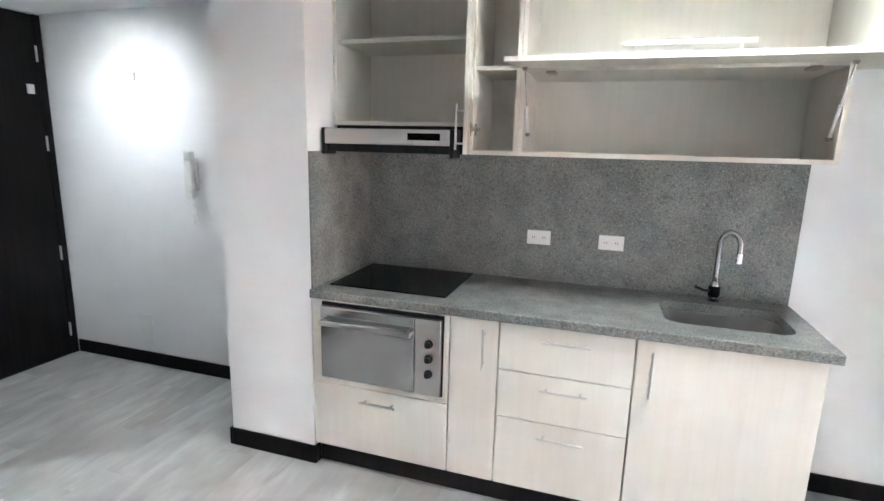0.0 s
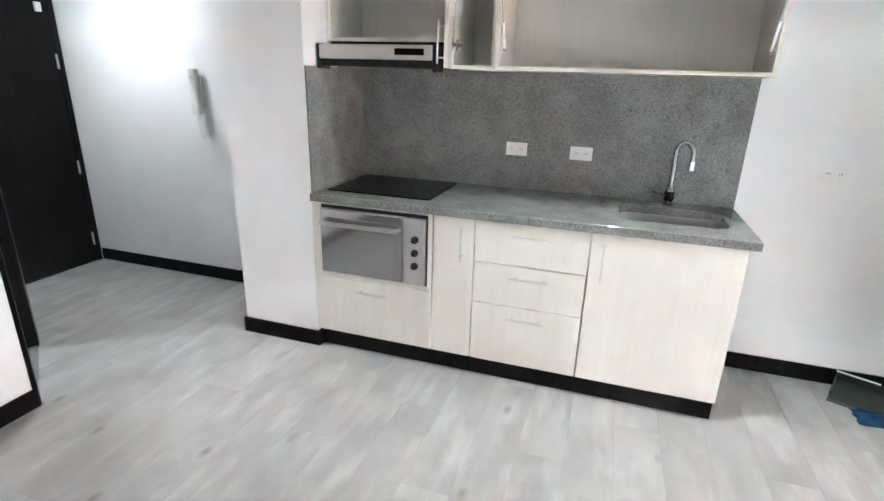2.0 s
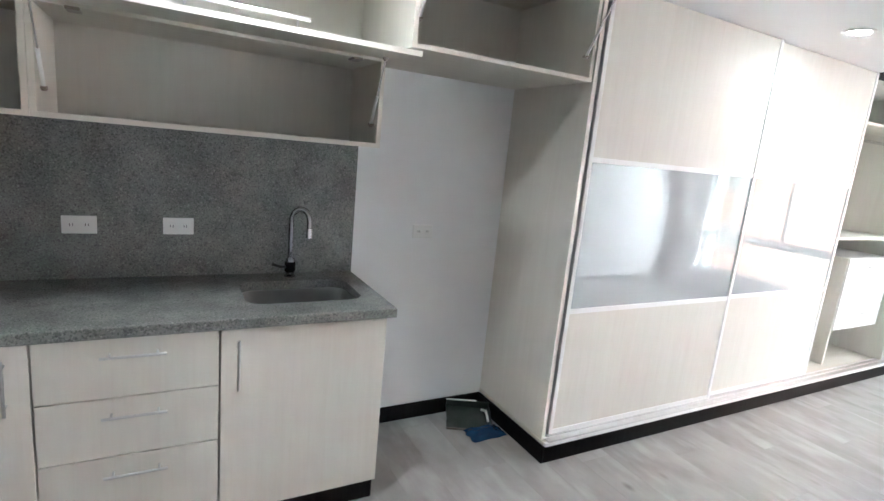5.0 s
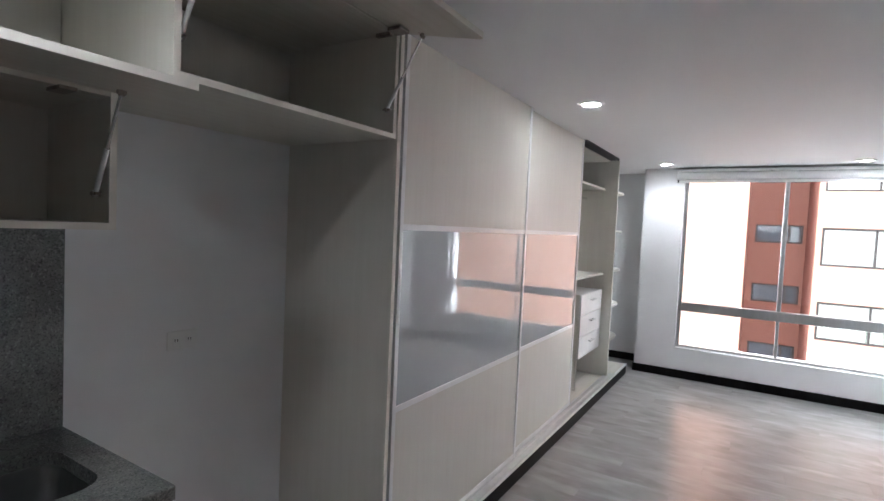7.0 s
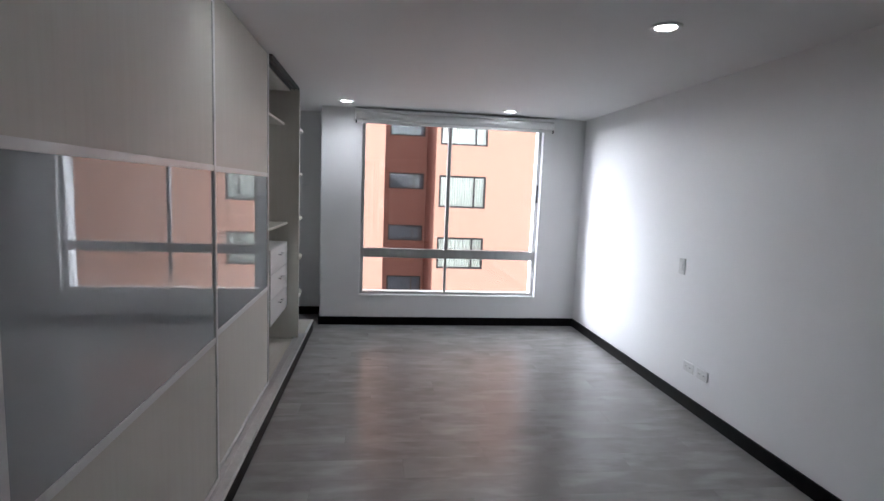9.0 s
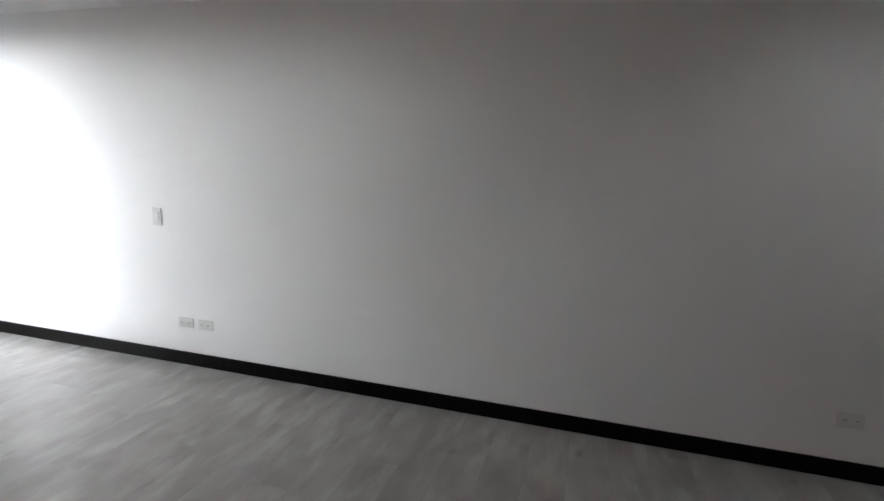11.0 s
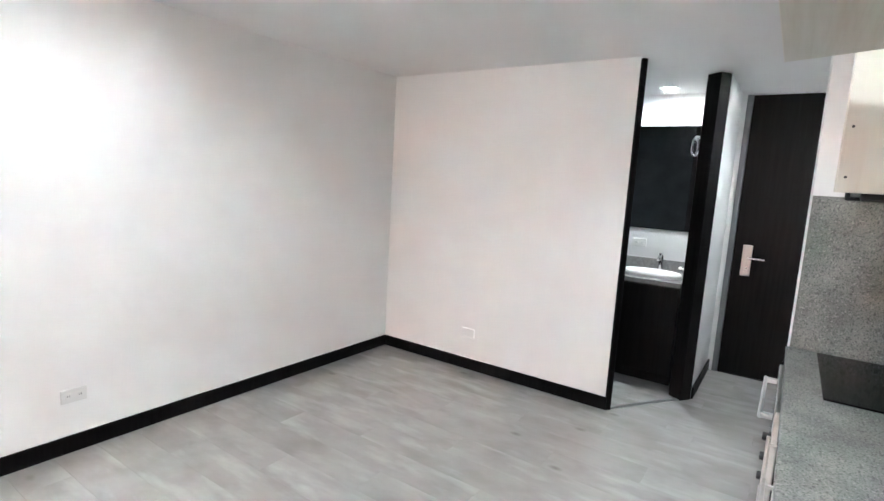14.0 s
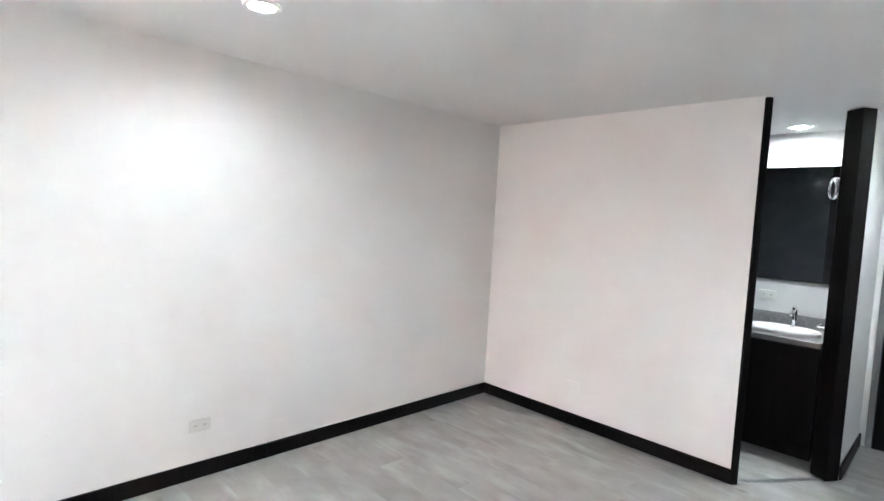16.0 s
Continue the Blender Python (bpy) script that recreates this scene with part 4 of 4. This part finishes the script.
# ---- wardrobe ----
wd = thing("wardrobe", (4.9, -0.3, 0.0), "long built-in pale wood wardrobe, its end bay open", "wardrobe")
part("plinth", bm_box(2.9965, 7.45, -0.650, -0.636, 0.0, 0.092, 0.002), BLACK, wd, "black plinth")
part("side_panel", bm_box(2.996, 3.018, -0.612, -0.002, 0.115, H - 0.012, 0.001), LAMINATE, wd)
part("front_edge", bm_box(2.996, 3.018, -0.614, -0.612, 0.115, H - 0.012), EDGE, wd)
part("end_panel", bm_box(6.765, 6.787, -0.600, -0.002, 0.112, 2.346, 0.001), LAMINATE, wd)
part("partition", bm_box(4.375, 4.393, -0.50, -0.002, 0.112, 2.30), LAMINATE, wd)
part("partition", bm_box(5.60, 5.618, -0.50, -0.002, 0.112, 2.30), LAMINATE, wd)
part("back_panel", bm_box(3.018, 6.765, -0.012, -0.002, 0.112, 2.30), LAMINATE, wd)
part("floor_panel", bm_box(2.996, 7.45, -0.634, -0.002, 0.094, 0.112), LAMINATE_SIDE, wd)
part("top_panel", bm_box(3.018, 6.765, -0.515, -0.002, 2.328, 2.346), LAMINATE_SIDE, wd)
part("bottom_track", bm_join(bm_box(3.018, 6.90, -0.652, -0.560, 0.1145, 0.118), *[bm_box(3.018, 6.90, y - 0.003, y + 0.003, 0.118, 0.124) for y in (-0.648, -0.604, -0.564)]), ALUMINIUM, wd, "satin metal sliding track")
part("front_rail", bm_box(2.996, 7.45, -0.653, -0.636, 0.094, 0.114, 0.001), WHITE_METAL, wd, "white rail above the plinth")
part("top_track", bm_join(bm_box(3.018, 5.605, -0.552, -0.520, 2.347, 2.3555), bm_box(5.605, 6.765, -0.600, -0.520, 2.347, 2.3555), *[bm_box(5.605, 6.765, y - 0.002, y + 0.002, 2.332, 2.347) for y in (-0.590, -0.556, -0.524)]), DARK_METAL, wd, "dark metal top track")


def sliding_door(x0, x1, y0, y1):
    z0, z1, s = 0.125, 2.352, 0.026
    d = part("sliding_door", bm_box(x0 + s, x1 - s, y0 + 0.006, y1 - 0.006, z0 + s, 0.796, 0.001), LAMINATE, wd, "pale wood lower door panel")
    part("upper_panel", bm_box(x0 + s, x1 - s, y0 + 0.006, y1 - 0.006, 1.588, z1, 0.001), LAMINATE, d)
    part("glass_panel", bm_box(x0 + s, x1 - s, y0 + 0.008, y1 - 0.008, 0.822, 1.562), DOOR_GLASS, d, "pale reflecting glass panel")
    for a in (x0, x1 - s):
        part("stile", bm_box(a, a + s, y0, y1, z0, z1, 0.002), WHITE_METAL, d, "white metal stile")
    for a, b in ((z0, z0 + s), (0.796, 0.822), (1.562, 1.588)):
        part("rail", bm_box(x0 + s, x1 - s, y0 + 0.002, y1 - 0.002, a, b, 0.001), WHITE_METAL, d, "white metal rail")


sliding_door(3.052, 4.402, -0.602, -0.580)
sliding_door(4.374, 5.605, -0.577, -0.555)
# black strip added to carry the shade in the gap beside the door
part("gap_shade_strip", bm_box(3.0185, 3.028, -0.60, -0.55, 0.14, 2.31), BLACK_PLASTIC, wd, "black strip standing in for the shade of the gap")
# open bay
for sz, y0 in ((2.035, -0.47), (1.165, -0.50)):
    part("shelf", bm_box(5.618, 6.765, y0, -0.012, sz, sz + 0.02, 0.001), LAMINATE_SIDE, wd)
part("divider", bm_box(6.040, 6.058, -0.482, -0.012, 0.112, 1.012), LAMINATE, wd)
part("drawer_box", bm_box(6.060, 6.763, -0.482, -0.014, 0.412, 1.012), WHITE_LACQUER, wd)
for z0, z1 in ((0.414, 0.612), (0.616, 0.812), (0.816, 1.010)):
    d_ = part("drawer_front", bm_box(6.042, 6.762, -0.500, -0.484, z0, z1, 0.0015), WHITE_LACQUER, wd, "white drawer front")
    bar_handle(d_, (6.40, -0.500, (z0 + z1) / 2 + 0.03), 0.14, "x", 0.024, 0.006)
part("hanging_rail", bm_cyl((5.618, -0.28, 1.95), (6.765, -0.28, 1.95), 0.013, n=14), CHROME, wd, "chrome hanging rail", smooth=True)
for sz in (2.02, 1.61, 1.19, 0.81, 0.45):
    out = [(6.787, -0.014), (7.45, -0.014), (7.45, -0.30)] + [(7.15 + 0.30 * math.cos(radians(a)), -0.30 - 0.27 * math.sin(radians(a))) for a in range(15, 91, 15)] + [(6.787, -0.57)]
    part("corner_shelf", bm_prism(out, sz, sz + 0.02), LAMINATE_SIDE, wd, "round-ended open corner shelf")

# ---- things left in the fridge niche ----
dp = thing("dustpan", (2.87, -0.12, 0.0), "dark green dustpan propped in the niche corner", "dustpan")
md = Matrix.Translation((2.832, -0.150, 0.024)) @ Matrix.Rotation(radians(-26), 4, "Z") @ Matrix.Rotation(radians(11), 4, "X")
part("pan", bm_join(bm_box(-0.13, 0.13, -0.10, 0.09, 0.0, 0.004, 0.001, md), bm_box(-0.13, 0.13, 0.086, 0.09, 0.004, 0.048, 0.001, md), bm_box(-0.13, -0.126, -0.07, 0.086, 0.004, 0.036, 0.001, md), bm_box(0.126, 0.13, -0.07, 0.086, 0.004, 0.036, 0.001, md)), GREEN_PLASTIC, dp)
part("rim", bm_box(-0.132, 0.05, 0.084, 0.093, 0.048, 0.055, 0.002, md), CREAM_PLASTIC, dp, "pale worn rim")
part("lip", bm_box(-0.132, 0.132, -0.112, -0.10, -0.001, 0.006, 0.002, md), BRISTLE, dp, "brown rubber lip")
part("grip", bm_tube([md @ Vector((0.085, 0.06, 0.012)), md @ Vector((0.105, 0.03, 0.030)), md @ Vector((0.112, -0.01, 0.026)), md @ Vector((0.115, -0.04, 0.010))], 0.008), CREAM_PLASTIC, dp, "pale grip", smooth=True)


def bm_bag(cx, cy, w, d, h):
    bm = bmesh.new()
    bmesh.ops.create_grid(bm, x_segments=22, y_segments=16, size=0.5)
    for v in bm.verts:
        x, y = v.co.x, v.co.y
        edge = max(0.0, (0.5 - abs(x)) * (0.5 - abs(y)) * 4) ** 0.4
        crease = 0.5 + 0.5 * noise.noise(Vector((x * 5, y * 5, 1.3))) + 0.25 * noise.noise(Vector((x * 13, y * 11, 4.1)))
        v.co = Vector((cx + x * w * (1 + 0.12 * noise.noise(Vector((y * 4, 0.2, 0)))), cy + y * d * (1 + 0.15 * noise.noise(Vector((x * 4, 3.2, 0)))), 0.002 + h * edge * (0.35 + 0.65 * crease)))
    return bm


solid("plastic_bag", bm_bag(2.86, -0.30, 0.22, 0.13, 0.05), BLUE_PLASTIC, "crumpled blue plastic bag on the floor", "bag", smooth=True)

# ---- outside: the brick block across the street ----
FX = 21.5
GZ = -9.0
structure("ground", bm_box(-400, 900, -600, 600, GZ - 0.3, GZ), GROUND, "grey asphalt street far below the window", "ground")
blk = thing("apartment_block", (FX, -4, GZ), "orange brick apartment block with a red recessed bay", "building")
ROOF = 15.0
RY0, RY1 = -3.42, -1.50
BAY = 4.0
WIN = []
for k in range(-4, 6):
    za, zb_ = 0.886 + 2.36 * k, 2.11 + 2.36 * k
    WIN += [(-5.37, -3.56, za, zb_, "large"), (-3.32, -1.74, za + 0.66, za + 1.38, "small"), (1.35, 3.05, za, zb_, "large"), (-12.6, -10.8, za, zb_, "large")]


def facade_strip(y0, y1, x, mat, holes):
    """A wall facing the window, built of pieces round its openings."""
    bms = []
    rows = sorted({GZ, ROOF, *[h[2] for h in holes], *[h[3] for h in holes]})
    for z0, z1 in zip(rows, rows[1:]):
        zm = (z0 + z1) / 2
        here = sorted([h for h in holes if h[2] < zm < h[3]])
        a = y0
        for h in here:
            bms.append(bm_box(x, x + 0.3, a, h[0], z0, z1))
            a = h[1]
        bms.append(bm_box(x, x + 0.3, a, y1, z0, z1))
    return bm_join(*bms)


for y0, y1, x, mat in ((-13, RY0, FX, BRICK_ORANGE), (RY0, RY1, FX + BAY, BRICK_RED), (RY1, 4.2, FX, BRICK_ORANGE)):
    part("wall", facade_strip(y0, y1, x, mat, [h for h in WIN if y0 < h[0] < y1]), mat, blk, "red brick recessed bay" if mat == BRICK_RED else "orange brick wall")
part("bay_cheek", bm_box(FX + 0.3, FX + BAY + 0.3, RY1, RY1 + 0.2, GZ, ROOF), BRICK_RED, blk)
part("bay_cheek", bm_box(FX + 0.3, FX + BAY + 0.3, RY0 - 0.2, RY0, GZ, ROOF), BRICK_RED, blk)
part("roof", bm_box(FX - 0.1, FX + 9, -13.1, 4.3, ROOF, ROOF + 0.25), GAP, blk, "flat roof slab")
part("back_wall", bm_box(FX + 8.7, FX + 9, -13, 4.2, GZ, ROOF), BRICK_ORANGE, blk)
for y0, y1, z0, z1, size in WIN:
    x = FX + BAY if size == "small" else FX
    w = part("window", bm_join(bm_box(x + 0.04, x + 0.10, y0, y0 + 0.07, z0, z1), bm_box(x + 0.04, x + 0.10, y1 - 0.07, y1, z0, z1), bm_box(x + 0.04, x + 0.10, y0 + 0.07, y1 - 0.07, z0, z0 + 0.07), bm_box(x + 0.04, x + 0.10, y0 + 0.07, y1 - 0.07, z1 - 0.07, z1), bm_box(x + 0.045, x + 0.095, y0 + 0.42, y0 + 0.48, z0 + 0.07, z1 - 0.07)), BROWN_FRAME, blk, "dark framed window")
    part("pane", bm_box(x + 0.065, x + 0.072, y0 + 0.07, y1 - 0.07, z0 + 0.07, z1 - 0.07), GLASS, w)
    if size == "large":
        bm = bmesh.new()
        cols = [[bm.verts.new((x + 0.13 + 0.02 * math.sin(k * 1.9) + 0.01 * math.sin(k * 0.7), y0 + 0.05 + (y1 - y0 - 0.1) * k / 60, z)) for z in (z0 + 0.02, z1 - 0.02)] for k in range(61)]
        for a, b in zip(cols, cols[1:]):
            bm.faces.new((a[0], b[0], b[1], a[1]))
        part("curtain", bm, CURTAIN, w, "white net curtain", smooth=True)
    # dark sheet standing in for the shade inside the room
    part("room_shade_sheet", bm_box(x + 0.9, x + 0.95, y0 - 0.05, y1 + 0.05, z0 - 0.3, z1 + 0.3), ROOM_SHADE, w)

# ---- floor planks ----
PW, PL = 0.196, 1.29
plank_floor = thing("plank_floor", (0, 0, -0.012), "grey wood-look laminate planks laid across the room", "floor", kind="structure")
PLANKS = {}


def plank_mesh(w, l):
    key = (round(w, 3), round(l, 3))
    if key not in PLANKS:
        bm = bmesh.new()
        bmesh.ops.create_cube(bm, size=1.0)
        for v in bm.verts:
            v.co = Vector((v.co.x * w, v.co.y * l, (v.co.z - 0.5) * 0.011))
        bmesh.ops.bevel(bm, geom=[e for e in bm.edges if all(v.co.z > -0.001 for v in e.verts)], offset=0.0002, segments=1, affect="EDGES")
        PLANKS[key] = mesh_of("plank", bm, FLOOR)
    return PLANKS[key]


def lay(x0, x1, y0, y1):
    cols = int(math.ceil((x1 - x0) / PW))
    for c in range(cols):
        a, b = x0 + c * PW, min(x0 + (c + 1) * PW, x1)
        y = y0 - PL * ((c * 0.37) % 1.0)
        while y < y1:
            p, q = max(y, y0), min(y + PL, y1)
            if q - p > 0.02 and b - a > 0.01:
                ob = new("plank", plank_mesh(b - a - 0.0004, q - p - 0.0004))
                ob.location = ((a + b) / 2, (p + q) / 2, 0.012)
                ob.parent = plank_floor
            y += PL


lay(XW + 0.001, 8.14, YS, 0.0)
lay(XD, XW + 0.001, -3.0, 0.0)
